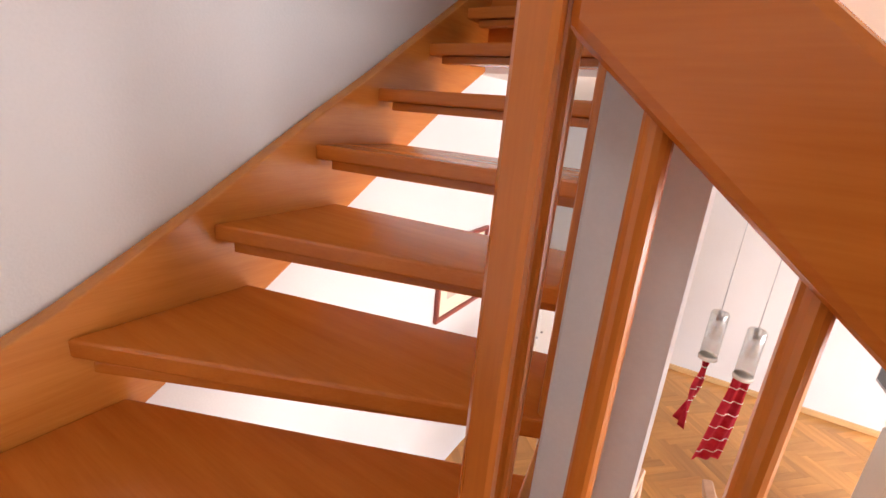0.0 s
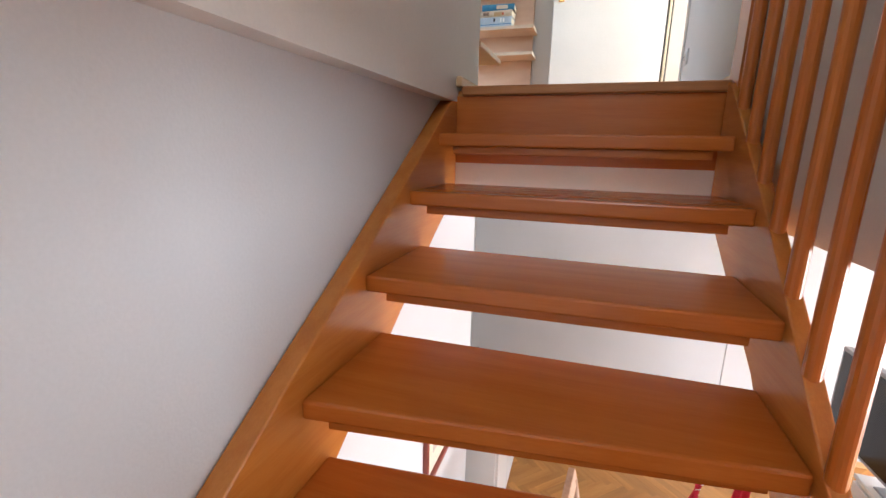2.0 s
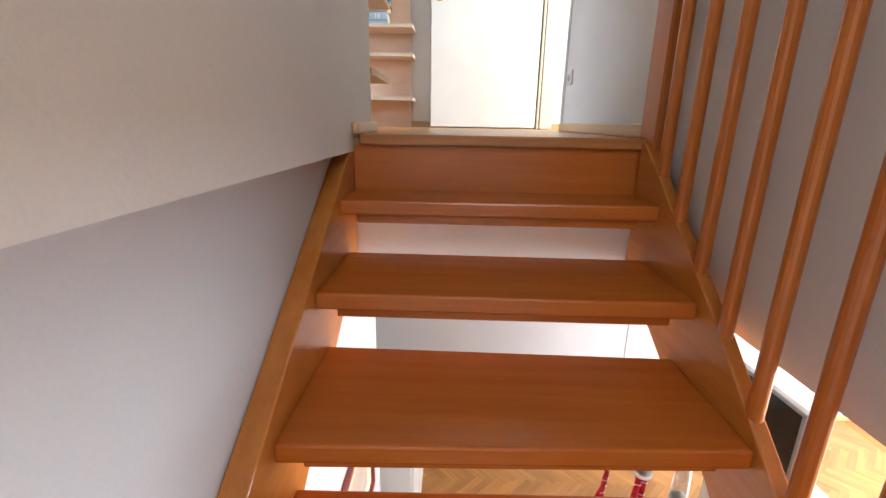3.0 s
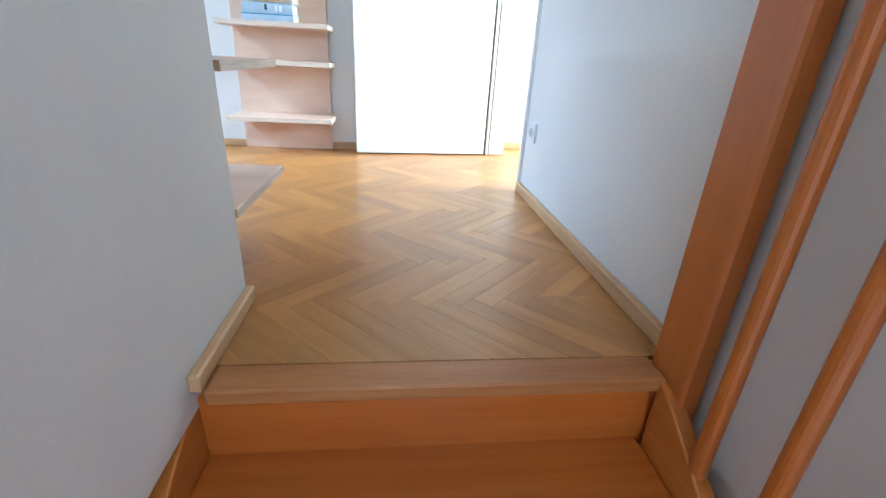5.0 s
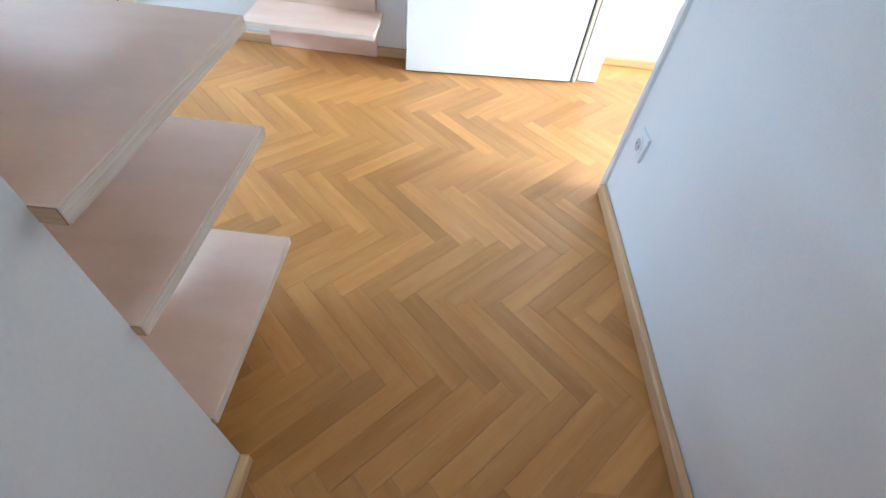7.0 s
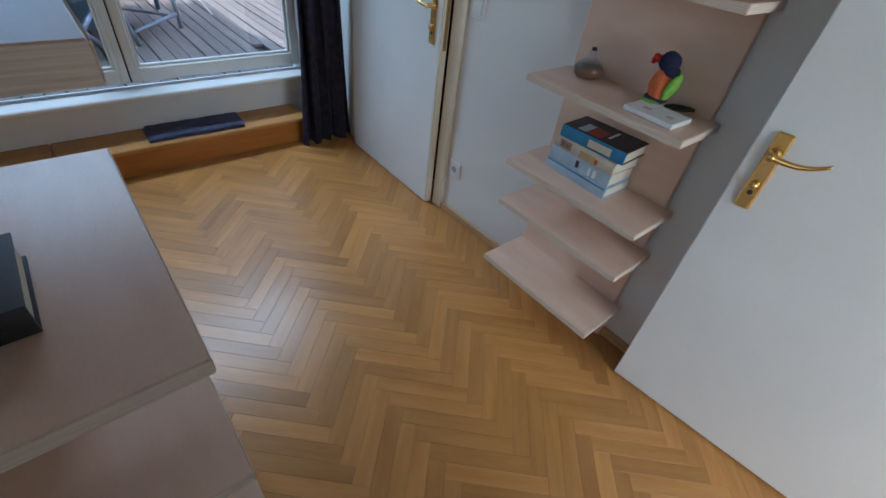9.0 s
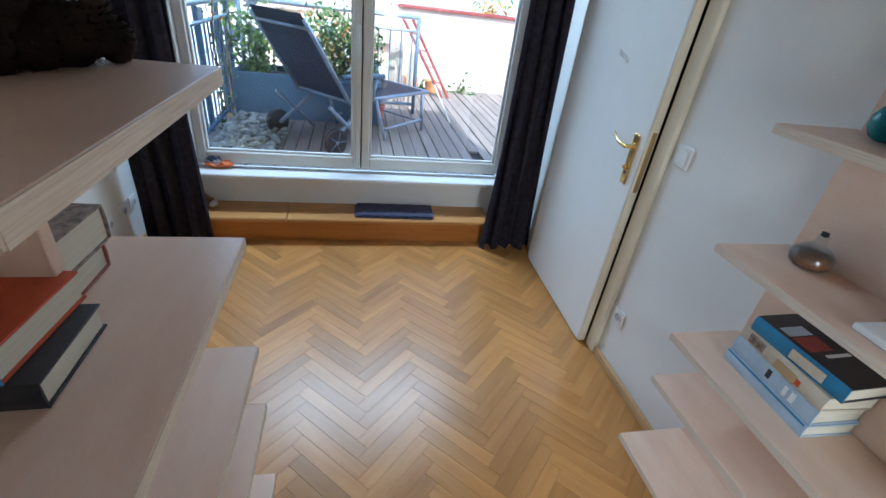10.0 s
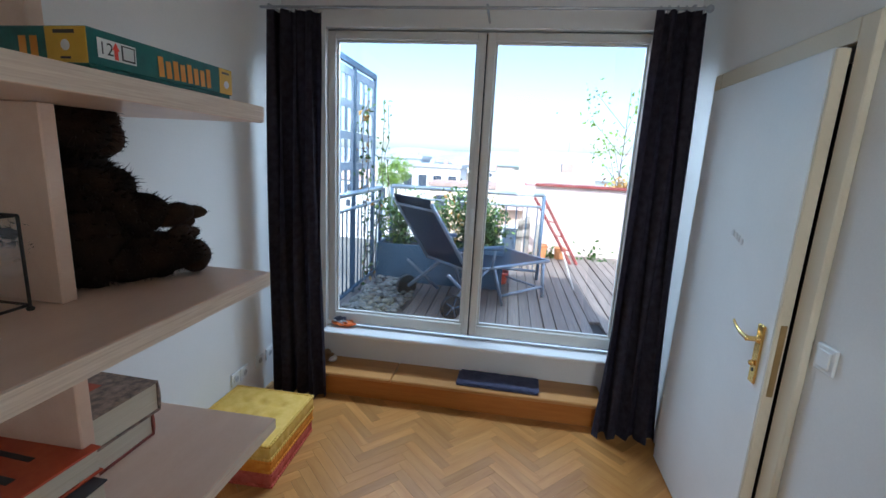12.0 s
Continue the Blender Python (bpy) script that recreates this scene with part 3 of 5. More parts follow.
def book(x0, x1, y0, y1, z0, z1, skin, spine, label, spine_skin=None, pages=PAPER, bars=(), turn=0):
    """A closed hardback lying flat: two boards, a rounded spine and a page block. spine: the side it faces (x, -x or -y)."""
    cx, cy = (x0 + x1) / 2, (y0 + y1) / 2
    t = thing("book", cx, cy, z0, label, "book", "stacked books", turn=turn)
    w, d, h = (x1 - x0) / 2, (y1 - y0) / 2, z1 - z0
    b = min(0.004, h * 0.14)
    e = 0.004
    part("back_board", box(-w, w, -d, d, 0, b, 0.0008), skin, t)
    part("front_board", box(-w, w, -d, d, h - b, h, 0.0008), skin, t)
    px0, px1, py0, py1 = -w + e, w - e, -d + e, d - e
    if spine == "x":
        px1 = w - 0.002
    if spine == "-x":
        px0 = -w + 0.002
    if spine == "-y":
        py0 = -d + 0.002
    part("page_block", box(px0, px1, py0, py1, b + 0.0002, h - b - 0.0002), pages, t, "cream page block")
    arc = [(0.004 * math.sin(math.pi * i / 6) + 0.0003, h * i / 6) for i in range(7)]
    if spine in ("x", "-x"):
        s = 1 if spine == "x" else -1
        pts = [(s * (w + a), zz) for a, zz in arc] + [(s * (w - 0.001), h), (s * (w - 0.001), 0)]
        sp = part("spine", prism(pts, "y", -d, d), spine_skin or skin, t)
    else:
        pts = [(-d - a, zz) for a, zz in arc] + [(-d + 0.001, h), (-d + 0.001, 0)]
        sp = part("spine", prism(pts, "x", -w, w), spine_skin or skin, t)
    for where, a, bb, c, dd, m in bars:
        if where == "top":
            part("print", box(-w + 2 * w * a, -w + 2 * w * bb, -d + 2 * d * c, -d + 2 * d * dd, h + 0.0002, h + 0.0007), m, t)
        elif spine == "-y":
            part("print", box(-w + 2 * w * a, -w + 2 * w * bb, -d - 0.0052, -d - 0.0045, h * c, h * dd), m, sp)
        else:
            part("print", box(w + 0.0045, w + 0.0052, -d + 2 * d * a, -d + 2 * d * bb, h * c, h * dd), m, sp)
    return t


# books on the shelf by the stairs
book(-0.262, -0.110, 0.385, 0.620, 1.0225, 1.065, BLACK_C, "x", "thick black hardback lying flat on the shelf", bars=[("top", 0.1, 0.25, 0.2, 0.8, cover("grey_print", (0.10, 0.10, 0.11))), ("spine", 0.72, 0.75, 0.25, 0.5, cover("grey_mark", (0.16, 0.16, 0.17)))], turn=1)
book(-0.285, -0.116, 0.375, 0.592, 1.0655, 1.112, RED_C, "x", "red paperback with a blue spine on a black book", spine_skin=BLUE_C, bars=[("top", 0.55, 0.63, 0.25, 0.8, INK), ("top", 0.68, 0.75, 0.3, 0.75, INK), ("top", 0.3, 0.36, 0.3, 0.7, INK), ("spine", 0.6, 0.8, 0.35, 0.6, PALE_INK)], turn=-3)
book(-0.432, -0.300, 0.36, 0.553, 1.0225, 1.073, cover("dusky_red_cover", (0.22, 0.05, 0.03)), "-x", "thick hardback with cream pages lying flat")
book(-0.445, -0.298, 0.35, 0.560, 1.0735, 1.139, MARBLE_C, "-x", "hardback with a mottled brown and red cover", bars=[("top", 0.3, 0.9, 0.25, 0.6, RED_C)], turn=-2)
# books on the wall shelf
book(-0.445, -0.178, 2.035, 2.183, 0.6905, 0.730, PALE_C, "-y", "pale blue hardback lying under three books", bars=[("spine", 0.02, 0.98, 0.85, 0.97, BLUE_C)], turn=-2)
book(-0.440, -0.182, 2.038, 2.183, 0.7305, 0.782, PALE_C, "-y", "pale blue hardback with grey lettering in a stack", bars=[("spine", 0.45, 0.5, 0.3, 0.8, INK), ("spine", 0.66, 0.7, 0.2, 0.75, PALE_INK), ("spine", 0.74, 0.79, 0.2, 0.75, PALE_INK)], turn=-1)
book(-0.432, -0.176, 2.034, 2.180, 0.7825, 0.826, CREAM_C, "-y", "cream hardback with a coloured picture spine", bars=[("spine", 0.1, 0.3, 0.2, 0.8, MARBLE_C), ("spine", 0.45, 0.7, 0.1, 0.7, MANILA_C), ("spine", 0.7, 0.75, 0.2, 0.6, RED_C)], turn=-3)
book(-0.420, -0.168, 2.036, 2.182, 0.8265, 0.870, BLACK_C, "-y", "black hardback with a blue and red jacket", spine_skin=cover("jacket_blue", (0.03, 0.16, 0.30)), bars=[("top", 0.35, 0.55, 0.1, 0.6, cover("jacket_red", (0.25, 0.04, 0.03))), ("top", 0.2, 0.33, 0.1, 0.6, PALE_C), ("spine", 0.45, 0.8, 0.2, 0.8, CREAM_C), ("top", 0.6, 0.64, 0.3, 0.8, PALE_INK)], turn=2)
book(-0.380, -0.120, 2.045, 2.184, 1.3355, 1.362, BLACK_C, "-y", "flat black paperback at the bottom of a stack", pages=PAPER, bars=[("spine", 0.03, 0.12, 0.3, 0.7, PALE_INK), ("spine", 0.92, 0.96, 0.3, 0.7, PALE_INK)])
book(-0.372, -0.130, 2.045, 2.184, 1.3625, 1.396, MANILA_C, "-y", "tan paperback in a stack of books", pages=TAN_PAPER, bars=[("spine", 0.1, 0.25, 0.35, 0.65, RED_C), ("spine", 0.7, 0.88, 0.35, 0.6, BRASS)], turn=1)
book(-0.362, -0.112, 2.048, 2.184, 1.3965, 1.434, PINK_C, "-y", "pink and red paperback in a stack of books", pages=TAN_PAPER, bars=[("spine", 0.02, 0.1, 0.55, 0.75, INK), ("spine", 0.25, 0.6, 0.1, 0.5, PALE_INK), ("spine", 0.62, 0.8, 0.2, 0.8, MARBLE_C)], turn=-1)
book(-0.360, -0.095, 2.046, 2.184, 1.4345, 1.474, TEAL_C, "-y", "teal paperback on top of a stack", pages=TAN_PAPER, bars=[("spine", 0.18, 0.26, 0.15, 0.85, INK), ("spine", 0.35, 0.85, 0.35, 0.6, cover("faded_teal", (0.03, 0.30, 0.33)))], turn=1)

# teal glazed pot, glass bottle, plush parrot, white box
TEAL_GLAZE = surface("teal_glaze", (0.005, 0.10, 0.13), (0.02, 0.26, 0.28), 0.12, 9, 0.03)
vase = thing("vase", -0.435, 2.115, 1.3355, "small round teal glazed pot on a shelf", "vase")
part("body", lathe([(0.022, 0), (0.036, 0.008), (0.047, 0.03), (0.046, 0.05), (0.036, 0.068), (0.031, 0.074), (0.034, 0.079), (0.030, 0.079), (0.027, 0.070), (0.030, 0.05), (0.02, 0.01)], seg=28), TEAL_GLAZE, vase, smooth=True)
bottle = thing("glass_bottle", -0.445, 2.125, 1.0085, "small swirled glass bottle with brown filling", "bottle")
BOTTLE_GLASS = plain_glass("pale_blue_glass", (0.90, 0.94, 0.97), 0.02, 0.07)
part("body", lathe([(0.0, 0.0), (0.034, 0.0), (0.045, 0.010), (0.049, 0.026), (0.045, 0.042), (0.032, 0.054), (0.018, 0.064), (0.012, 0.076), (0.0135, 0.088), (0.010, 0.090), (0.008, 0.086)], seg=32), BOTTLE_GLASS, bottle, smooth=True)
for k in range(3):
    part("glass_ridge", lathe([(0.0475 - 0.007 * k, 0.030 + 0.009 * k), (0.0500 - 0.007 * k, 0.033 + 0.009 * k), (0.0465 - 0.008 * k, 0.036 + 0.009 * k)], seg=32), BOTTLE_GLASS, bottle, smooth=True)
part("filling", lathe([(0.0, 0.003), (0.032, 0.003), (0.043, 0.011), (0.0465, 0.026), (0.044, 0.036), (0.0, 0.038)], seg=28), surface("brown_filling", (0.11, 0.045, 0.016), (0.26, 0.11, 0.04), 0.5, 90, 0.3), bottle, "dark brown filling", True)
part("stopper", tube((0, 0, 0.088), (0, 0, 0.097), 0.0085, seg=14), BLACK_GAP, bottle, "dark stopper", True)
carton = thing("flat_box", -0.13, 2.04, 1.0085, "flat white cardboard box lying on the shelf", "box", turn=-2)
part("lid", box(-0.08, 0.08, -0.055, 0.055, 0.002, 0.016, 0.002), PLASTIC, carton)
part("base", box(-0.078, 0.078, -0.053, 0.053, 0.0, 0.0018), surface_grey, carton)
part("print", box(-0.04, -0.015, -0.02, 0.0, 0.0162, 0.0166), surface_grey, carton)
part("print", box(0.035, 0.055, -0.02, 0.0, 0.0162, 0.0166), surface_grey, carton)


def blobs(items, seg=16, wobble=0.0, freq=18.0):
    """Rounded lumps (centre, radii, turn about y and z) in one mesh, with an uneven surface."""
    bm = bmesh.new()
    for (cx, cy, cz), (rx, ry, rz), turn in items:
        r = bmesh.ops.create_uvsphere(bm, u_segments=seg, v_segments=max(8, seg * 2 // 3), radius=1.0)
        m = pose(cx, cy, cz, *turn) @ Matrix.Diagonal((rx, ry, rz, 1))
        for v in r["verts"]:
            p = m @ v.co
            k = 1 + wobble * noise.noise(p * freq)
            v.co = Vector((cx, cy, cz)) + (p - Vector((cx, cy, cz))) * k
    return bm


def fuzz(bm, length, count, seed, thick=0.0012):
    """Short tufts of pile standing out of a mesh."""
    rng = random.Random(seed)
    bm.faces.ensure_lookup_table()
    faces = [f for f in bm.faces if len(f.verts) > 2]
    for f in rng.choices(faces, [f.calc_area() for f in faces], k=count):
        c, n = f.calc_center_median(), f.normal.copy()
        e = [v.co for v in f.verts]
        a, b = rng.random(), rng.random()
        c = c.lerp(e[0], a * 0.6).lerp(e[-1], b * 0.6)
        d = (n + Vector((rng.uniform(-1, 1), rng.uniform(-1, 1), rng.uniform(-1, 0.4))) * 0.7).normalized()
        s = d.orthogonal().normalized() * thick
        tip = c + d * length * rng.uniform(0.5, 1.2)
        bm.faces.new([bm.verts.new(c - s), bm.verts.new(c + s), bm.verts.new(tip)])
    return bm


PLUSH = [surface("plush_orange", (0.55, 0.10, 0.02), (0.72, 0.20, 0.06), 0.95, 60, 0.5, fine=400), surface("plush_green", (0.16, 0.36, 0.03), (0.30, 0.52, 0.08), 0.95, 60, 0.5, fine=400), surface("plush_navy", (0.008, 0.01, 0.035), (0.02, 0.025, 0.07), 0.95, 60, 0.5, fine=400), surface("plush_red", (0.55, 0.015, 0.012), (0.7, 0.04, 0.03), 0.9, 60, 0.4, fine=400), surface("plush_dark", (0.01, 0.009, 0.008), (0.022, 0.02, 0.018), 0.95, 60, 0.4, fine=400)]
groups = [
    [((0, 0, 0.062), (0.037, 0.036, 0.052), (0, 0, 0))],
    [((0.034, -0.006, 0.066), (0.014, 0.03, 0.042), (0, 14, 0)), ((-0.004, -0.03, 0.012), (0.034, 0.022, 0.011), (0, 0, 10)), ((0.02, 0.03, 0.07), (0.022, 0.012, 0.04), (0, 0, 0))],
    [((-0.004, 0, 0.128), (0.031, 0.03, 0.030), (0, 0, 0)), ((-0.004, 0, 0.022), (0.036, 0.034, 0.013), (0, 0, 0)), ((0.012, -0.002, 0.105), (0.024, 0.024, 0.02), (0, 0, 0))],
    [((-0.036, -0.012, 0.132), (0.016, 0.010, 0.010), (0, 25, 0)), ((-0.046, -0.014, 0.124), (0.007, 0.006, 0.010), (0, 0, 0))],
    [((0.07, 0.02, 0.014), (0.045, 0.016, 0.008), (0, -8, 15))]]
bm = bmesh.new()
for k, g in enumerate(groups):
    sub = fuzz(blobs(g, 18, 0.05, 60), 0.004, 500, k, 0.0006)
    me = bpy.data.meshes.new("plush_piece")
    sub.to_mesh(me)
    sub.free()
    at = len(bm.faces)
    bm.from_mesh(me)
    bm.faces.ensure_lookup_table()
    for f in bm.faces[at:]:
        f.material_index = k
parrot = part("plush_parrot", bm, PLUSH, smooth=True)
parrot.location = (-0.185, 2.125, 1.0075)
tagged(parrot, "plush parrot in orange, green, navy and red", "plush toy")

# plush ape with long dark fur
FUR = surface("dark_brown_fur", (0.006, 0.0036, 0.0024), (0.026, 0.0155, 0.009), 0.95, 25, 0.6, fine=300, spec=0.15)
FUR_FACE = surface("brown_plush_skin", (0.018, 0.010, 0.0055), (0.045, 0.025, 0.014), 0.9, 25, 0.4, fine=300, spec=0.2)
body = blobs([((0.03, -0.02, 0.10), (0.095, 0.095, 0.12), (0, 0, 0)), ((0.035, -0.03, 0.178), (0.080, 0.082, 0.085), (0, 0, 0)), ((0.020, -0.006, 0.278), (0.068, 0.070, 0.060), (0, 0, 0)), ((0.040, -0.028, 0.235), (0.058, 0.058, 0.06), (0, 0, 0)), ((-0.008, -0.015, 0.12), (0.070, 0.075, 0.10), (0, 0, 0)),
              ((-0.055, 0.048, 0.045), (0.10, 0.046, 0.046), (0, 4, -25)), ((-0.008, 0.030, 0.165), (0.046, 0.044, 0.044), (0, 0, 0)), ((-0.05, -0.075, 0.038), (0.09, 0.040, 0.038), (0, 4, 15)), ((-0.018, 0.045, 0.135), (0.038, 0.034, 0.085), (0, 38, 0)), ((-0.056, 0.052, 0.128), (0.046, 0.034, 0.034), (0, -22, -6)), ((-0.02, -0.1, 0.14), (0.038, 0.034, 0.085), (0, 38, 0))], 26, 0.22, 24)
fuzz(body, 0.016, 13000, 7, 0.0016)
skin = blobs([((-0.020, 0.012, 0.256), (0.034, 0.038, 0.034), (0, 0, 0)), ((-0.014, 0.014, 0.284), (0.032, 0.040, 0.018), (0, 0, 0)), ((-0.104, 0.068, 0.118), (0.036, 0.024, 0.022), (0, 16, -8)), ((-0.140, 0.066, 0.120), (0.032, 0.014, 0.014), (0, -4, -10)), ((-0.120, 0.070, 0.104), (0.022, 0.013, 0.014), (0, 0, 0)), ((-0.096, 0.088, 0.090), (0.022, 0.012, 0.012), (0, 14, 0)), ((-0.108, 0.082, 0.080), (0.022, 0.012, 0.012), (0, 14, 0)), ((-0.124, 0.068, 0.078), (0.03, 0.014, 0.014), (0, 6, 0)),
              ((-0.128, 0.082, 0.036), (0.030, 0.026, 0.034), (0, 0, -25)), ((-0.122, -0.1, 0.034), (0.03, 0.026, 0.032), (0, 0, 15))], 18, 0.10, 40)
for f in skin.faces:
    f.material_index = 1
fuzz(skin, 0.007, 1600, 9, 0.0009)
for f in skin.faces:
    f.material_index = 1
me = bpy.data.meshes.new("plush_piece")
skin.to_mesh(me)
skin.free()
at = len(body.faces)
body.from_mesh(me)
body.faces.ensure_lookup_table()
for f in body.faces[at:]:
    f.material_index = 1
ape = part("plush_ape", body, [FUR, FUR_FACE], smooth=True)
ape.matrix_basis = pose(-0.386, 0.512, 1.357, 0, 0, -14)
tagged(ape, "dark brown long-haired plush ape sitting on the shelf", "plush toy")

# board game box
TEAL_BOX, YELLOW_BOX = surface("teal_print", (0.006, 0.085, 0.075), (0.016, 0.15, 0.13), 0.4, 40, 0.02), cover("yellow_print", (0.62, 0.36, 0.02), (0.72, 0.46, 0.05))
ORANGE_PRINT = cover("orange_print", (0.68, 0.26, 0.02), (0.75, 0.36, 0.06))
game = thing("board_game_box", -0.318, 0.735, 1.6855, "teal and yellow board game box lying on the shelf", "game box", turn=-2)
part("base", box(-0.124, 0.124, -0.17, 0.009, 0, 0.02, 0.001), TEAL_BOX, game)
lid = part("lid", box(-0.126, 0.126, -0.172, 0.011, 0.006, 0.047, 0.0012), TEAL_BOX, game)
part("end_panel", box(-0.1265, -0.096, 0.0112, 0.0118, 0.007, 0.046), YELLOW_BOX, lid, "yellow printed panel")
part("end_panel", box(0.1262, 0.1268, -0.045, 0.0108, 0.007, 0.046), YELLOW_BOX, lid, "yellow printed panel")
part("emblem", tube((0.127, -0.018, 0.026), (0.1274, -0.018, 0.026), 0.006, seg=16), PALE_INK, lid)
part("emblem", tube((-0.112, 0.0119, 0.022), (-0.112, 0.0122, 0.022), 0.006, seg=16), PALE_INK, lid)
part("print", box(0.127, 0.1274, -0.033, -0.004, 0.0385, 0.0425), INK, lid)
part("print", box(0.127, 0.1274, -0.026, -0.012, 0.011, 0.0135), INK, lid)
part("print", box(-0.119, -0.102, 0.0119, 0.0122, 0.038, 0.041), INK, lid)
label_plate = part("age_panel", box(0.062, 0.114, 0.0112, 0.0118, 0.016, 0.038), PALE_INK, lid, "white printed panel")
part("arrow", prism([(0.093, 0.017), (0.088, 0.017), (0.088, 0.028), (0.0855, 0.028), (0.0905, 0.037), (0.0955, 0.028), (0.093, 0.028)], "y", 0.0119, 0.0122), cover("red_print", (0.62, 0.04, 0.02)), label_plate)
part("picture", box(0.064, 0.083, 0.0119, 0.0122, 0.018, 0.036), INK, label_plate)
part("picture", box(0.066, 0.081, 0.0123, 0.0126, 0.020, 0.0345), PALE_INK, label_plate)
txt = bpy.data.curves.new("age", "FONT")
txt.body, txt.size = "12", 0.02
tmp = bpy.data.objects.new("age", txt)
num = new("numerals", bpy.data.meshes.new_from_object(tmp))
bpy.data.objects.remove(tmp)
num.data.materials.append(INK)
num.parent = label_plate
num.matrix_basis = Matrix(((-1, 0, 0, 0.1135), (0, 0, 1, 0.0121), (0, 1, 0, 0.0205), (0, 0, 0, 1)))
for i in range(8):
    a = 0.026 - i * 0.0132
    h = (0.026, 0.022, 0.025, 0.023, 0.026, 0.023, 0.023, 0.027)[i]
    part("title_mark", prism([(a, 0.010), (a - 0.009, 0.011), (a - 0.0075, 0.011 + h), (a + 0.001, 0.0105 + h)], "y", 0.0112, 0.0118), ORANGE_PRINT, lid)
for i, y in enumerate((-0.062, -0.078)):
    part("title_mark", box(0.1262, 0.1268, y - 0.0055, y + 0.0045, 0.012 + 0.003 * i, 0.036), ORANGE_PRINT, lid)

# wire lantern with glass sides
lantern = thing("glass_lantern", -0.17, 0.47, 1.3605, "dark wire lantern with clear glass sides", "lantern")
for a in (-0.062, 0.062):
    for b in (-0.09, 0.09):
        part("post", tube((a, b, 0.004), (a, b, 0.138), 0.0022, seg=8), BLACK_GAP, lantern)
        part("foot", lathe([(0.004, 0), (0.0055, 0.003), (0.003, 0.006)], a, b, 0, 10), BLACK_GAP, lantern)
for z in (0.008, 0.138):
    for a in (-0.062, 0.062):
        part("bar", tube((a, -0.09, z), (a, 0.09, z), 0.0022, seg=8), BLACK_GAP, lantern)
    for b in (-0.09, 0.09):
        part("bar", tube((-0.062, b, z), (0.062, b, z), 0.0022, seg=8), BLACK_GAP, lantern)
for a in (-0.062, 0.062):
    part("pane", box(a - 0.0008, a + 0.0008, -0.087, 0.087, 0.011, 0.135), GLASS, lantern)
part("pane", box(-0.059, 0.059, 0.0892, 0.0908, 0.011, 0.135), GLASS, lantern)


# floor cushions, towel, small things by the window
def cushion(z0, z1, mat, label, dx=0.0):
    """A square mattress cushion with tufts and rolled, stitched edges."""
    c = thing("floor_cushion", -1.672 + dx, -0.032, z0, label, "cushion", "stacked floor cushions", turn=3 * dx * 40)
    n, s, h = 36, 0.236, z1 - z0
    bm = bmesh.new()
    faces = []
    for top in (1, 0):
        rows = []
        for j in range(n + 1):
            row = []
            for i in range(n + 1):
                u, v = i / n * 2 - 1, j / n * 2 - 1
                edge = min(1 - abs(u), 1 - abs(v))
                puff = min(1, edge / 0.16) ** 0.5
                tuft = sum(math.exp(-((u - a) ** 2 + (v - b) ** 2) / 0.012) for a in (-0.45, 0.0, 0.45) for b in (-0.45, 0.0, 0.45))
                roll = math.exp(-((edge - 0.05) / 0.035) ** 2) * (0.006 + 0.0025 * math.sin((u + v) * 60))
                zz = h * 0.5 + (1 if top else -1) * (h * 0.5 * (0.80 + 0.20 * puff) - 0.016 * tuft * top + roll * 0.6)
                bulge = 1 + 0.012 * math.sin((u - v) * 25)
                row.append(bm.verts.new((u * s * bulge, v * s * bulge, zz)))
            rows.append(row)
        for a, b in zip(rows, rows[1:]):
            for i in range(n):
                bm.faces.new((a[i], a[i + 1], b[i + 1], b[i]))
        faces.append(rows)
    t, b = faces
    ring = [(0, i) for i in range(n)] + [(i, n) for i in range(n)] + [(n, i) for i in range(n, 0, -1)] + [(i, 0) for i in range(n, 0, -1)]
    for (j, i), (l, k) in zip(ring, ring[1:] + ring[:1]):
        bm.faces.new((b[j][i], b[l][k], t[l][k], t[j][i]))
    part("pad", bm, mat, c, smooth=True)
    for zz in (h * 0.93, h * 0.07):
        bm = bmesh.new()
        for (ax, ay), (bx, by) in (((-1, -1), (1, -1)), ((1, -1), (1, 1)), ((1, 1), (-1, 1)), ((-1, 1), (-1, -1))):
            for k in range(24):
                f, g = k / 24, (k + 1) / 24
                p = (s * (ax + (bx - ax) * f), s * (ay + (by - ay) * f), zz)
                q = (s * (ax + (bx - ax) * g), s * (ay + (by - ay) * g), zz)
                tube(p, q, 0.0085, 0.0065, 8, bm)
        part("rolled_edge", bm, mat, c, smooth=True)
    return c


def cloth(name, a, b):
    return surface(name, a, b, 0.95, 25, 0.6, fine=350, spec=0.15)


cushion(0.001, 0.075, cloth("coral_cotton", (0.50, 0.08, 0.055), (0.62, 0.15, 0.10)), "coral red cotton floor cushion at the bottom", 0.012)
cushion(0.076, 0.138, cloth("orange_cotton", (0.70, 0.23, 0.02), (0.82, 0.36, 0.05)), "orange cotton floor cushion in the middle", 0.003)
cushion(0.139, 0.222, cloth("yellow_cotton", (0.68, 0.42, 0.07), (0.80, 0.54, 0.15)), "yellow tufted cotton floor cushion on top", -0.004)

TOWEL = cloth("slate_towel", (0.13, 0.13, 0.21), (0.21, 0.21, 0.31))
towel = thing("folded_towel", -2.43, 1.265, 0.1625, "folded slate-blue towel on the window bench", "towel", turn=-1.5)
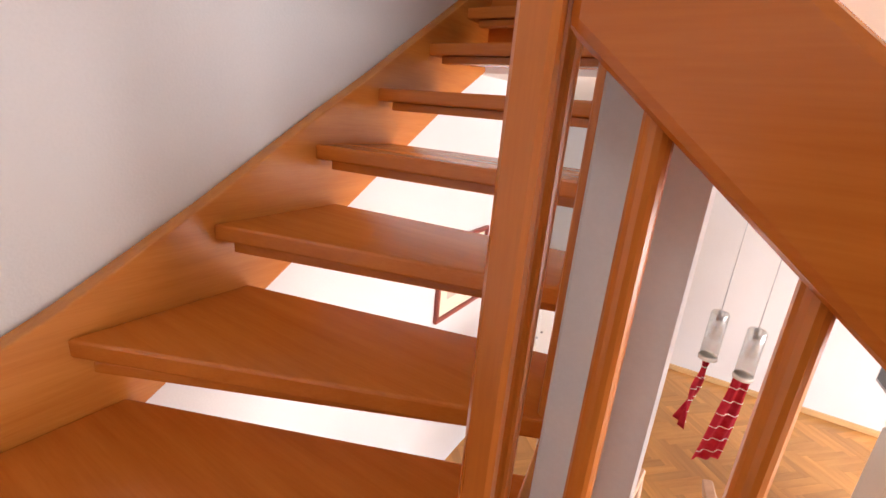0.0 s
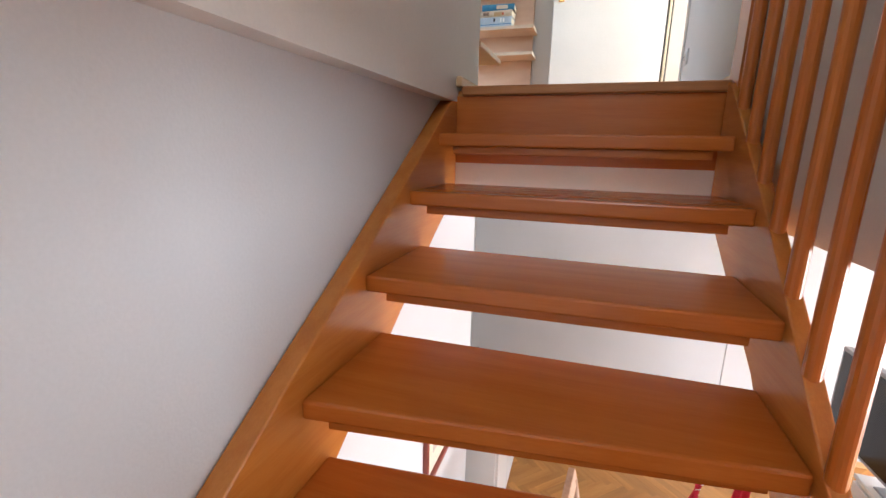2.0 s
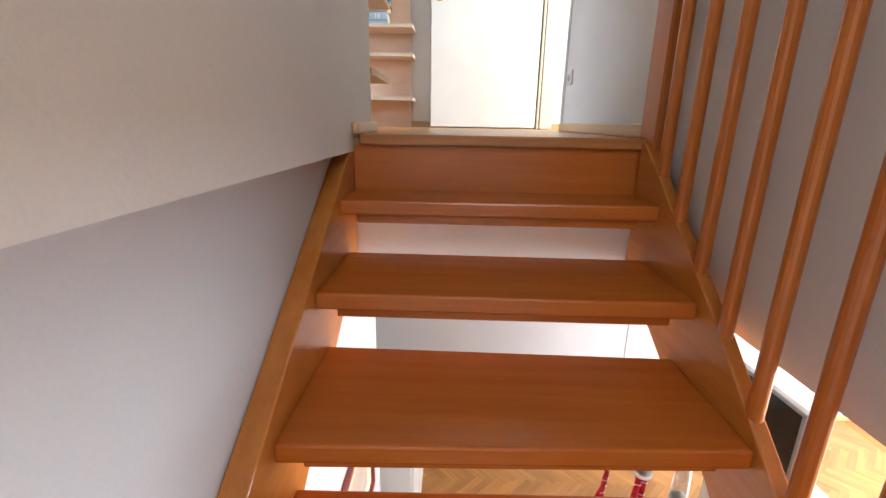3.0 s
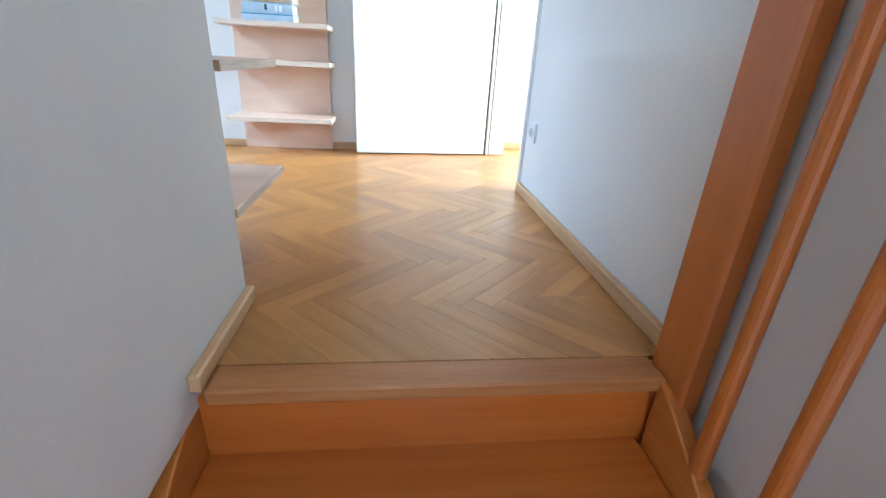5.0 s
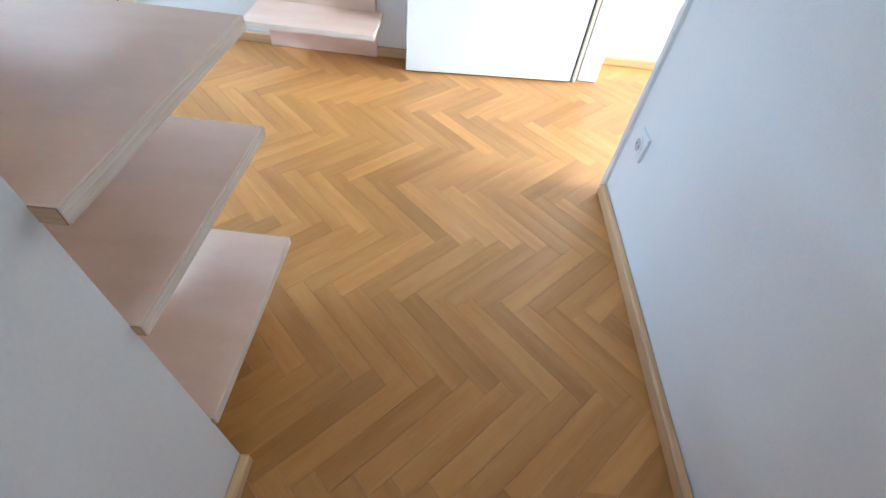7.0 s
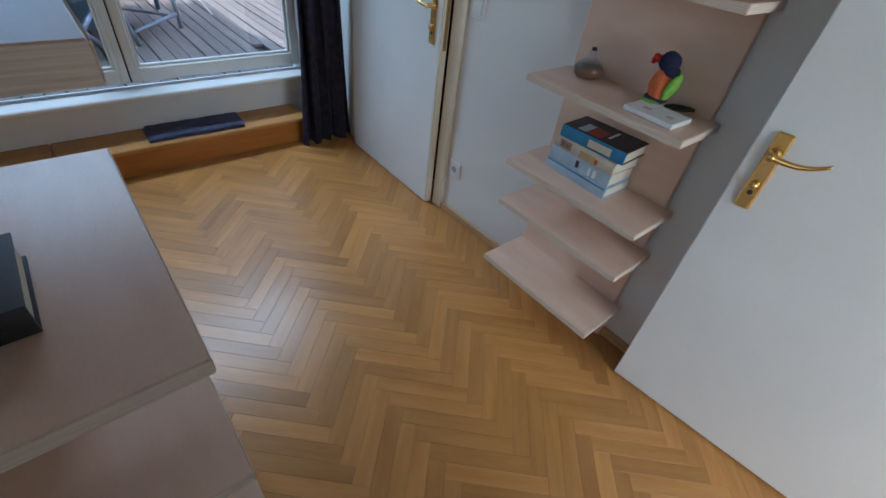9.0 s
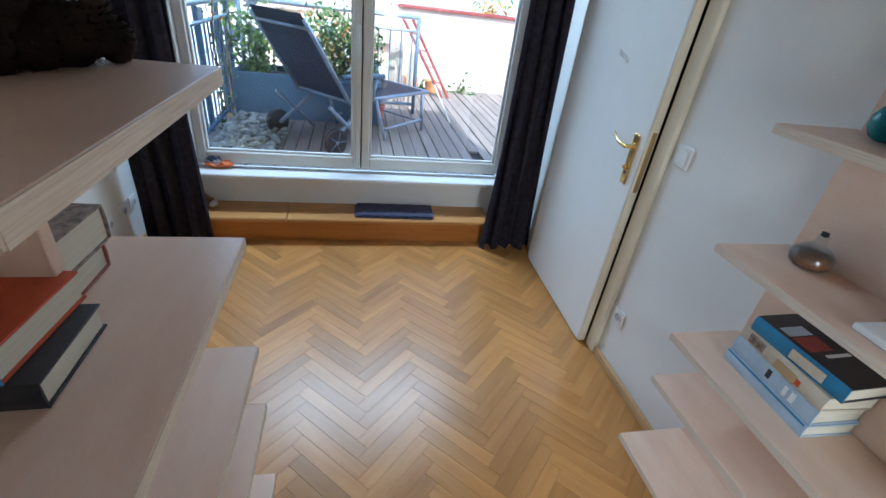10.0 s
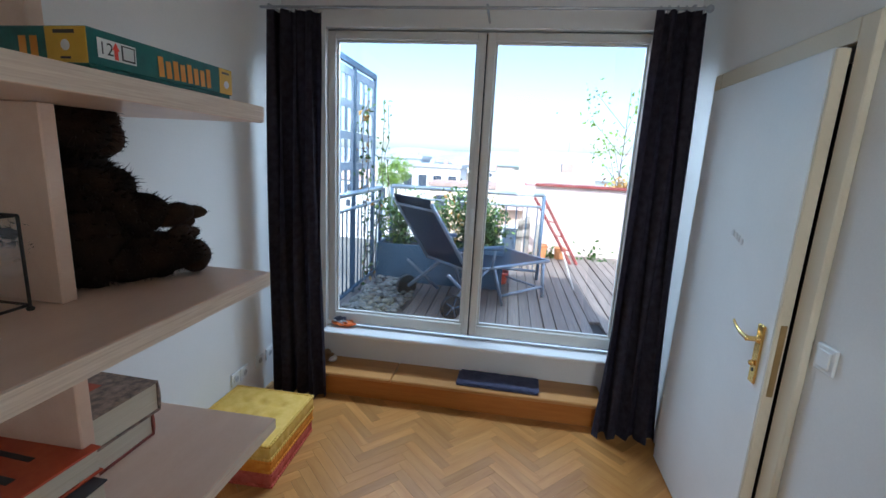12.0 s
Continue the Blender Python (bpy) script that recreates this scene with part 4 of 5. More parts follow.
for k, (dx, dy) in enumerate(((0, 0), (0.006, -0.008), (-0.004, 0.006))):
    bm = bmesh.new()
    rows = []
    for j in range(13):
        rows.append([bm.verts.new((-0.095 + dx + 0.19 * j / 12, -0.262 + dy + 0.524 * i / 30, 0.0085 * k + 0.0005 + 0.0012 * math.sin(i * 0.9 + j + k))) for i in range(31)])
    for a, b in zip(rows, rows[1:]):
        for i in range(30):
            bm.faces.new((a[i], a[i + 1], b[i + 1], b[i]))
    bmesh.ops.solidify(bm, geom=bm.faces[:], thickness=-0.007)
    part("layer", bm, TOWEL, towel, smooth=True)

bag = thing("plastic_bag", -2.575, 0.12, 0.3865, "crumpled orange and white plastic bag on the sill", "bag")
for k, (m, r) in enumerate(((cover("orange_film", (0.65, 0.16, 0.03), rough=0.3), 0.085), (cover("white_film", (0.62, 0.64, 0.68), rough=0.3), 0.06), (cover("dark_film", (0.05, 0.06, 0.10), rough=0.3), 0.045))):
    bm = bmesh.new()
    bmesh.ops.create_icosphere(bm, subdivisions=3, radius=1.0)
    for v in bm.verts:
        q = 1 + 0.55 * noise.noise(v.co * 2.6 + Vector((k * 5, 0, 0)))
        v.co = Vector((v.co.x * r * 0.42 * q, v.co.y * r * q + (k - 1) * -0.015, max(0.0, 0.012 * k + (v.co.z * 0.5 + 0.5) * 0.042 * q)))
    part("film", bm, m, bag)
pouch = thing("cloth_pouch", -2.47, 0.055, 0.1625, "small brown and white cloth pouch on the bench", "pouch")
bm = blobs([((0, -0.02, 0.03), (0.06, 0.06, 0.032), (0, 0, 0))], 20, 0.5, 22)
bmesh.ops.translate(bm, vec=(0, 0, 0.006), verts=bm.verts)
for v in bm.verts:
    v.co.z = max(0, v.co.z)
part("body", bm, cloth("brown_cotton", (0.16, 0.09, 0.045), (0.28, 0.18, 0.10)), pouch, smooth=True)
bm = blobs([((0.01, 0.04, 0.022), (0.04, 0.03, 0.02), (0, 0, 0))], 16, 0.5, 26)
for v in bm.verts:
    v.co.z = max(0, v.co.z)
part("lining", bm, cloth("white_cotton", (0.6, 0.56, 0.5), (0.72, 0.68, 0.62)), pouch, smooth=True)


# ---- the terrace ----
DECK = 0.32
DECK_WOOD = surface("weathered_deck", (0.15, 0.118, 0.10), (0.27, 0.225, 0.195), 0.75, 6, 0.35, stretch=(0.5, 9, 9), fine=50, spread=0.14)
RAIL_PAINT = surface("blue_grey_steel", (0.055, 0.095, 0.155), (0.095, 0.145, 0.215), 0.45, 12, 0.05)
RAIL_TOP = surface("brushed_steel_rail", (0.38, 0.43, 0.49), (0.52, 0.57, 0.62), 0.35, 12, 0.05, metal=0.6)
PLANTER = surface("blue_grey_planter", (0.058, 0.105, 0.165), (0.09, 0.15, 0.22), 0.6, 5, 0.1)
STONE = surface("grey_pebble", (0.10, 0.10, 0.09), (0.36, 0.345, 0.30), 0.7, 12, 0.2, spread=0.3)
SLING = surface("navy_sling_fabric", (0.030, 0.045, 0.080), (0.055, 0.078, 0.125), 0.5, 20, 0.25, fine=600)
ALU = surface("grey_aluminium", (0.22, 0.26, 0.33), (0.32, 0.36, 0.43), 0.4, 12, 0.04, metal=0.5)
RUBBER = surface("black_rubber", (0.012, 0.012, 0.013), (0.03, 0.03, 0.032), 0.7, 20, 0.1)
PINK_WALL = surface("pale_pink_render", (0.62, 0.48, 0.42), (0.72, 0.58, 0.52), 0.9, 3, 0.3)
RED_STEEL = surface("red_painted_metal", (0.17, 0.025, 0.022), (0.26, 0.05, 0.042), 0.5, 12, 0.05)
TERRA = surface("terracotta", (0.42, 0.15, 0.05), (0.56, 0.25, 0.10), 0.85, 12, 0.2)
GREY_WOOD = surface("grey_old_timber", (0.26, 0.22, 0.18), (0.42, 0.37, 0.31), 0.85, 6, 0.4, stretch=(6, 6, 0.5), fine=60)


def leaf_material(name, c1, c2):
    m = surface(name, c1, c2, 0.55, 5, 0.0, spread=0.0)
    t = m.node_tree
    g = t.nodes.new("ShaderNodeNewGeometry")
    for ln in list(t.links):
        if ln.from_node.type == "OBJECT_INFO":
            t.links.new(g.outputs["Random Per Island"], ln.to_socket)
    b = t.nodes["Principled BSDF"]
    b.inputs["Transmission Weight"].default_value = 0.0
    b.inputs["Subsurface Weight"].default_value = 0.0
    return m


LEAF, LEAF_BRIGHT, LEAF_DRY = leaf_material("green_leaf", (0.03, 0.075, 0.018), (0.10, 0.17, 0.035)), leaf_material("bright_leaf", (0.12, 0.22, 0.02), (0.26, 0.38, 0.05)), leaf_material("autumn_leaf", (0.30, 0.14, 0.03), (0.46, 0.28, 0.06))
BARK = surface("brown_bark", (0.06, 0.04, 0.025), (0.13, 0.09, 0.06), 0.9, 20, 0.5)


def leaves(points, size, rng, bm=None):
    """Small folded leaves, each of two triangles pairs, at the given points."""
    bm = bm or bmesh.new()
    for p in points:
        m = Euler((rng.uniform(0, 6.3), rng.uniform(-1.2, 1.2), rng.uniform(0, 6.3))).to_matrix()
        s = size * rng.uniform(0.6, 1.3)
        a, b, c, d = (bm.verts.new(Vector(p) + m @ Vector(q) * s) for q in ((-0.5, 0, 0), (0, -0.32, 0.1), (0.6, 0, 0), (0, 0.32, 0.1)))
        bm.faces.new((a, b, c))
        bm.faces.new((a, c, d))
    return bm


def crown(rng, centre, radii, clumps, per, spread):
    pts = []
    for _ in range(clumps):
        v = Vector((rng.gauss(0, 1), rng.gauss(0, 1), rng.gauss(0, 1))).normalized() * rng.uniform(0.35, 1.0)
        c = Vector(centre) + Vector((v.x * radii[0], v.y * radii[1], v.z * radii[2]))
        pts += [c + Vector((rng.gauss(0, spread), rng.gauss(0, spread), rng.gauss(0, spread * 0.8))) for _ in range(per)]
    return pts


# deck boards as pieces of the terrace floor
deck = structure("terrace_deck", box(-6.2, -2.70, -0.25, 4.2, DECK - 0.35, DECK - 0.03), surface("deck_bed", (0.03, 0.026, 0.022), (0.06, 0.05, 0.045), 0.9), "weathered grey wooden deck with open joints", "deck")
me = bpy.data.meshes.new("deck_board")
bm = box(-1.64, 1.84, -0.045, 0.045, -0.028, 0.0, 0.003)
bm.to_mesh(me)
bm.free()
me.materials.append(DECK_WOOD)
rng = random.Random(3)
for i in range(45):
    y = -0.2 + 0.0975 * i
    if 2.02 < y < 2.1:
        for cx, sx in ((-4.86, 0.80), (-2.93, 0.05)):
            ob = new("deck_board", me)
            ob.parent, ob.matrix_basis = deck, Matrix.Translation((cx, y, DECK)) @ Matrix.Diagonal((sx, 1, 1, 1))
        continue
    ob = new("deck_board", me)
    ob.parent, ob.matrix_basis = deck, pose(-4.55 + rng.uniform(-0.004, 0.004), y + rng.uniform(-0.003, 0.003), DECK + rng.uniform(-0.003, 0.002), rng.uniform(-0.4, 0.4), 0, rng.uniform(-0.15, 0.15))

# pebbles between railing and deck
rng = random.Random(11)
bm = bmesh.new()
for i in range(400):
    x, y = -3.0 - 1.05 * rng.random(), -0.05 + 0.47 * rng.random() ** 1.2
    if y > 0.42 - 0.12 * abs(x + 3.5):
        continue
    r = rng.uniform(0.014, 0.040)
    g = bmesh.ops.create_icosphere(bm, subdivisions=2, radius=1.0)
    m = pose(x, y, DECK + r * 0.35 + 0.012 * (i % 3), 0, 0, rng.uniform(0, 180)) @ Matrix.Diagonal((r * rng.uniform(0.9, 1.3), r, r * rng.uniform(0.45, 0.7), 1))
    for v in g["verts"]:
        v.co = m @ (v.co * (1 + 0.22 * noise.noise(v.co * 1.5 + Vector((i, 0, 0)))))
pebbles = part("pebbles", bm, STONE, smooth=True)
pm = STONE.node_tree
geo2 = pm.nodes.new("ShaderNodeNewGeometry")
for ln in list(pm.links):
    if ln.from_node.type == "OBJECT_INFO":
        pm.links.new(geo2.outputs["Random Per Island"], ln.to_socket)
tagged(pebbles, "heap of rounded grey river pebbles", "pebbles", kind="stuff")


def railing(p0, p1, label, bars, top=1.275, mid=1.145):
    """A steel railing: posts, top rail, second rail, bottom rail and upright bars."""
    p0, p1 = Vector((*p0, 0)), Vector((*p1, 0))
    r = thing("railing", (p0.x + p1.x) / 2, (p0.y + p1.y) / 2, DECK, label, "railing", "terrace railings")
    o = Vector(((p0.x + p1.x) / 2, (p0.y + p1.y) / 2, DECK))
    a, b = p0 - o, p1 - o
    a.z = b.z = 0

    def up(v, z):
        return (v.x, v.y, z - DECK)
    part("top_rail", tube(up(a, top), up(b, top), 0.024, seg=16), RAIL_TOP, r, "pale steel top rail", True)
    part("middle_rail", tube(up(a, mid), up(b, mid), 0.014, seg=12), RAIL_TOP, r, smooth=True)
    part("bottom_rail", tube(up(a, 0.42), up(b, 0.42), 0.016, seg=12), RAIL_PAINT, r, smooth=True)
    for i in range(bars):
        q = a.lerp(b, (i + 0.5) / bars)
        part("bar", tube(up(q, 0.42), up(q, mid), 0.007, seg=8), RAIL_PAINT, r)
    for q in (a, b):
        part("post", tube(up(q, DECK - 0.02), up(q, top), 0.02, seg=12), RAIL_PAINT, r, smooth=True)
    return r


railing((-2.98, -0.09), (-4.24, -0.10), "blue-grey steel terrace railing with upright bars", 13)
railing((-4.62, -0.08), (-4.62, 1.63), "steel railing behind the planter", 15)

# tall perforated screen above the side railing
screen = thing("privacy_screen", -3.55, -0.16, DECK, "tall blue-grey perforated metal privacy screen", "screen")
for x in (-0.60, -0.02, 0.56):
    part("post", box(x - 0.018, x + 0.018, -0.015, 0.015, 0, 2.02, 0.003), RAIL_PAINT, screen)
part("top_bar", prism([(-0.62, 2.02), (0.60, 2.02), (0.60, 2.07), (-0.62, 2.07)], "y", -0.016, 0.016, 0.003), RAIL_PAINT, screen)
SCREEN_GREY = surface("pale_blue_metal", (0.24, 0.29, 0.36), (0.34, 0.39, 0.46), 0.5, 12, 0.05)
for k, x0 in enumerate((-0.58, 0.0)):
    for j in range(4):
        z0 = 0.98 + 0.26 * j
        part("panel", box(x0 + 0.01, x0 + 0.52, -0.006, 0.006, z0 + 0.17, z0 + 0.235), SCREEN_GREY, screen)
        for s in range(4):
            part("slat", box(x0 + 0.015 + 0.14 * s, x0 + 0.065 + 0.14 * s, -0.005, 0.005, z0 - 0.02, z0 + 0.17), SCREEN_GREY, screen)
    for j in range(26):
        part("slat", box(x0 + 0.42, x0 + 0.54, -0.012, -0.007, 0.98 + 0.04 * j, 0.998 + 0.04 * j), SCREEN_GREY, screen)

rng = random.Random(21)
vine = thing("climbing_vine", -3.72, -0.12, DECK, "thin climbing vine with green and yellow leaves", "vine")
bm = bmesh.new()
stem_pts = []
for k in range(4):
    p = Vector((0.12 - 0.16 * k, 0.02, 0.0))
    for _ in range(16):
        q = p + Vector((rng.uniform(-0.05, 0.05), rng.uniform(-0.02, 0.03), 0.11))
        tube(p, q, 0.004, 0.0035, 6, bm)
        stem_pts.append(q)
        p = q
part("stem", bm, BARK, vine)
part("foliage", leaves([q + Vector((rng.gauss(0, 0.05), rng.gauss(0, 0.035), rng.gauss(0, 0.05))) for q in stem_pts for _ in range(3)], 0.045, rng), LEAF, vine)
part("dry_foliage", leaves([q + Vector((rng.gauss(0, 0.05), rng.gauss(0, 0.035), rng.gauss(0, 0.05))) for q in stem_pts[8:40:3] for _ in range(4)], 0.05, rng), LEAF_DRY, vine)

# planter with shrubs
planter = thing("planter_box", -4.30, 0.62, DECK, "long blue-grey planter box filled with soil", "planter")
for x0, x1, y0, y1 in ((0.22, 0.245, -0.70, 0.62), (-0.245, -0.22, -0.70, 0.62), (-0.22, 0.22, -0.70, -0.675), (-0.22, 0.22, 0.595, 0.62)):
    part("side_panel", box(x0, x1, y0, y1, 0, 0.40, 0.003), PLANTER, planter)
part("soil", box(-0.219, 0.219, -0.674, 0.594, 0.02, 0.34), surface("dark_soil", (0.025, 0.018, 0.012), (0.06, 0.045, 0.03), 0.95, 30, 0.6), planter, "dark soil")
rng = random.Random(33)
for k, (y, h, mat, label) in enumerate(((0.12, 0.52, LEAF, "leafy green shrub in the planter"), (0.50, 0.44, LEAF, "leafy green shrub in the planter"), (0.86, 0.60, LEAF, "taller shrub with yellowing leaves in the planter"), (1.12, 0.46, LEAF, "leafy green shrub in the planter"))):
    sh = thing("shrub", -4.32, y, DECK + 0.34, label, "shrub", "shrubs in the planter")
    bm = bmesh.new()
    tips = []
    for _ in range(9):
        p = Vector((rng.uniform(-0.04, 0.04), rng.uniform(-0.05, 0.05), 0))
        d = Vector((rng.uniform(-0.35, 0.35), rng.uniform(-0.45, 0.45), 1)).normalized()
        for s in range(6):
            q = p + d * h * rng.uniform(0.13, 0.2) + Vector((rng.uniform(-0.03, 0.03), rng.uniform(-0.03, 0.03), 0))
            tube(p, q, 0.006 - s * 0.0008, 0.0052 - s * 0.0008, 6, bm)
            tips.append(q)
            p = q
    part("branches", bm, BARK, sh)
    part("foliage", leaves([q + Vector((rng.gauss(0, 0.06), rng.gauss(0, 0.07), rng.gauss(0, 0.05))) for q in tips for _ in range(16)], 0.046, rng), mat, sh)
    part("pale_foliage", leaves([q + Vector((rng.gauss(0, 0.07), rng.gauss(0, 0.07), rng.gauss(0, 0.05))) for q in tips[2::4] for _ in range(9)], 0.046, rng), LEAF_BRIGHT if k != 2 else LEAF_DRY, sh)

# wheeled sun lounger
lg = thing("sun_lounger", -3.37, 0.60, DECK, "grey aluminium sun lounger with navy sling and wheels", "lounger", turn=44.5)
for s in (-1, 1):
    w = part("wheel", tube((s * 0.335, 0.0, 0.10), (s * 0.375, 0.0, 0.10), 0.10, seg=28), RUBBER, lg, "black spoked wheel")
    part("hub", tube((s * 0.376, 0.0, 0.10), (s * 0.380, 0.0, 0.10), 0.014, seg=12), ALU, w)
    for k in range(5):
        a = k * math.tau / 5
        part("spoke", tube((s * 0.378, 0.02 * math.cos(a), 0.10 + 0.02 * math.sin(a)), (s * 0.378, 0.085 * math.cos(a), 0.10 + 0.085 * math.sin(a)), 0.006, seg=6), RAIL_PAINT, w)
    part("side_rail", tube((s * 0.30, 0.18, 0.37), (s * 0.30, 1.22, 0.36), 0.016, seg=12), ALU, lg, smooth=True)
    part("rear_leg", tube((s * 0.32, 0.0, 0.10), (s * 0.30, 0.42, 0.36), 0.017, seg=12), ALU, lg, smooth=True)
    part("brace", tube((s * 0.315, -0.02, 0.36), (s * 0.315, 0.34, 0.03), 0.015, seg=12), ALU, lg, smooth=True)
    part("front_leg", tube((s * 0.30, 1.14, 0.35), (s * 0.31, 1.16, 0.0), 0.017, seg=12), ALU, lg, smooth=True)
    part("skid", tube((s * 0.30, 0.62, 0.09), (s * 0.305, 1.14, 0.11), 0.013, seg=10), ALU, lg, smooth=True)
    part("middle_leg", tube((s * 0.30, 0.50, 0.36), (s * 0.31, 0.62, 0.0), 0.015, seg=12), ALU, lg, smooth=True)
    part("back_tube", tube((s * 0.30, 0.20, 0.36), (s * 0.29, -0.20, 0.94), 0.016, seg=12), ALU, lg, smooth=True)
    part("armrest", tube((s * 0.335, 0.10, 0.57), (s * 0.335, 0.55, 0.55), 0.02, seg=12), RAIL_PAINT, lg, smooth=True)
    part("arm_post", tube((s * 0.325, 0.48, 0.55), (s * 0.31, 0.46, 0.37), 0.012, seg=10), ALU, lg, smooth=True)
part("cross_tube", tube((-0.29, 0.19, 0.375), (0.29, 0.19, 0.375), 0.014, seg=10), ALU, lg, smooth=True)
part("cross_tube", tube((-0.28, -0.165, 0.885), (0.28, -0.165, 0.885), 0.012, seg=10), ALU, lg, smooth=True)
part("cross_tube", tube((-0.31, 1.145, 0.09), (0.31, 1.145, 0.09), 0.012, seg=10), ALU, lg, smooth=True)
part("foot_bar", tube((-0.30, 1.22, 0.36), (0.30, 1.22, 0.36), 0.016, seg=12), ALU, lg, smooth=True)


def sling(p0, p1, w0, w1, sag):
    bm = bmesh.new()
    rows = []
    for j in range(15):
        f = j / 14
        c = Vector(p0).lerp(Vector(p1), f)
        w = w0 + (w1 - w0) * f
        rows.append([bm.verts.new((w * (i / 8 - 1), c.y, c.z - sag * math.sin(math.pi * f) * (1 - abs(i / 8 - 1) ** 2))) for i in range(17)])
    for a, b in zip(rows, rows[1:]):
        for i in range(16):
            bm.faces.new((a[i], a[i + 1], b[i + 1], b[i]))
    bmesh.ops.solidify(bm, geom=bm.faces[:], thickness=0.004)
    return bm


part("seat_sling", sling((0, 0.20, 0.378), (0, 1.21, 0.368), 0.29, 0.29, 0.018), SLING, lg, smooth=True)
part("back_sling", sling((0, 0.19, 0.38), (0, -0.20, 0.95), 0.295, 0.285, 0.02), SLING, lg, smooth=True)
part("headrest", sling((0, -0.125, 0.84), (0, -0.215, 0.975), 0.285, 0.28, -0.02), SLING, lg, smooth=True)

# end wall of the terrace with red coping, and what leans on it
wall = thing("terrace_wall", -6.3, 2.9, DECK, "sunlit pale pink rendered terrace wall", "wall", kind="structure")
part("wall_body", box(-0.12, 0.12, -1.42, 1.5, 0, 0.98), PINK_WALL, wall)
part("coping", box(-0.17, 0.17, -1.44, 1.52, 0.98, 1.015, 0.004), RED_STEEL, wall, "dark red metal coping")
ladder = thing("leaning_ladder", -5.7, 1.85, DECK, "red metal ladder leaning beside the wall", "ladder")
for dy in (0.0, 0.14):
    part("stile", tube((0.0, -0.30 + dy, 0.92 - 0.25 * dy), (0.12, 0.28 + dy * 0.6, 0.0), 0.02, seg=10), RED_STEEL, ladder)
for k in range(4):
    f = 0.2 + 0.2 * k
    part("rung", tube((0.12 * f, -0.30 + 0.58 * f, 0.92 - 0.92 * f), (0.12 * f, -0.16 + 0.5 * f, 0.885 - 0.885 * f), 0.01, seg=8), RED_STEEL, ladder)
for x, y, s, label in ((-5.85, 1.74, 0.17, "square terracotta planter on the deck"), (-5.9, 2.02, 0.14, "small ochre box on the deck")):
    t = thing("flower_pot", x, y, DECK, label, "pot")
    part("body", prism([(-s * 0.42, 0), (s * 0.42, 0), (s * 0.5, s * 1.0), (-s * 0.5, s * 1.0)], "x", -s * 0.5, s * 0.5, 0.005), TERRA, t)
    part("rim", box(-s * 0.55, s * 0.55, -s * 0.55, s * 0.55, s * 1.0, s * 1.12, 0.004), TERRA, t)
bucket = thing("bucket", -4.36, 1.22, DECK, "red plastic tub beside the lounger", "tub")
part("body", lathe([(0.07, 0), (0.09, 0.12), (0.095, 0.13), (0.085, 0.13), (0.066, 0.01)], seg=24), cover("red_plastic", (0.55, 0.06, 0.03), rough=0.35), bucket, smooth=True)
for k, (x, y, h, dx) in enumerate(((-5.0, 1.40, 0.62, 0.02), (-4.98, 1.50, 0.66, -0.01), (-4.96, 1.60, 0.58, 0.03))):
    t = thing("timber_post", x, y, DECK, "weathered grey timber board standing upright", "board", "upright boards")
    part("board", prism([(-0.035, 0), (0.035, 0), (0.035 + dx, h), (0.01 + dx, h + 0.02), (-0.035 + dx, h - 0.01)], "x", -0.015, 0.015, 0.003), GREY_WOOD, t)
stick = thing("broom", -4.32, 2.0, DECK, "thin broomstick lying against the wall", "broom")
part("handle", tube((0, 0, 0.0), (-1.35, 0.02, 0.16), 0.011, seg=10), surface("pale_stick", (0.5, 0.45, 0.38), (0.62, 0.56, 0.48), 0.6, 8), stick)
part("grip", tube((-1.35, 0.02, 0.16), (-1.48, 0.022, 0.175), 0.016, seg=10), cover("blue_plastic", (0.02, 0.12, 0.45)), stick, "blue plastic grip")
rng = random.Random(44)
for y, z, n in ((2.85, DECK + 1.0155, 70), (1.9, DECK, 90), (2.5, DECK, 60)):
    t = thing("potted_plant", -6.3 if z > DECK else -5.95, y, z, "small scraggly plant with sunlit leaves", "plant", "terrace plants")
    part("foliage", leaves([(rng.gauss(0.0, 0.05), rng.gauss(0, 0.13), max(0.0, rng.gauss(0.05, 0.06))) for _ in range(n)], 0.06, rng), LEAF if z == DECK else LEAF_DRY, t)

# slender tree beyond the terrace, sparse leaves
rng = random.Random(52)
tr = thing("slender_tree", -8.2, 3.2, -4.0, "slender sparse tree rising behind the terrace", "tree")
bm = bmesh.new()
p, pts = Vector((0, 0, 0)), []
tube((0, 0, 0), (0.05, 0, 4.6), 0.05, 0.013, 10, bm)
for k in range(16):
    z = 4.3 + 0.16 * k
    q = Vector((rng.uniform(-0.5, 0.5), rng.uniform(-0.6, 0.6), z + rng.uniform(0.1, 0.45)))
    tube((0.05, 0, z - 0.4), q, 0.006, 0.003, 6, bm)
    pts += [q + Vector((rng.gauss(0, 0.13), rng.gauss(0, 0.13), rng.gauss(0, 0.14))) for _ in range(26)]
tube((0.05, 0, 4.6), (0.0, 0.05, 7.0), 0.012, 0.004, 8, bm)
part("trunk", bm, BARK, tr)
part("crown", leaves(pts, 0.075, rng), LEAF_BRIGHT, tr)


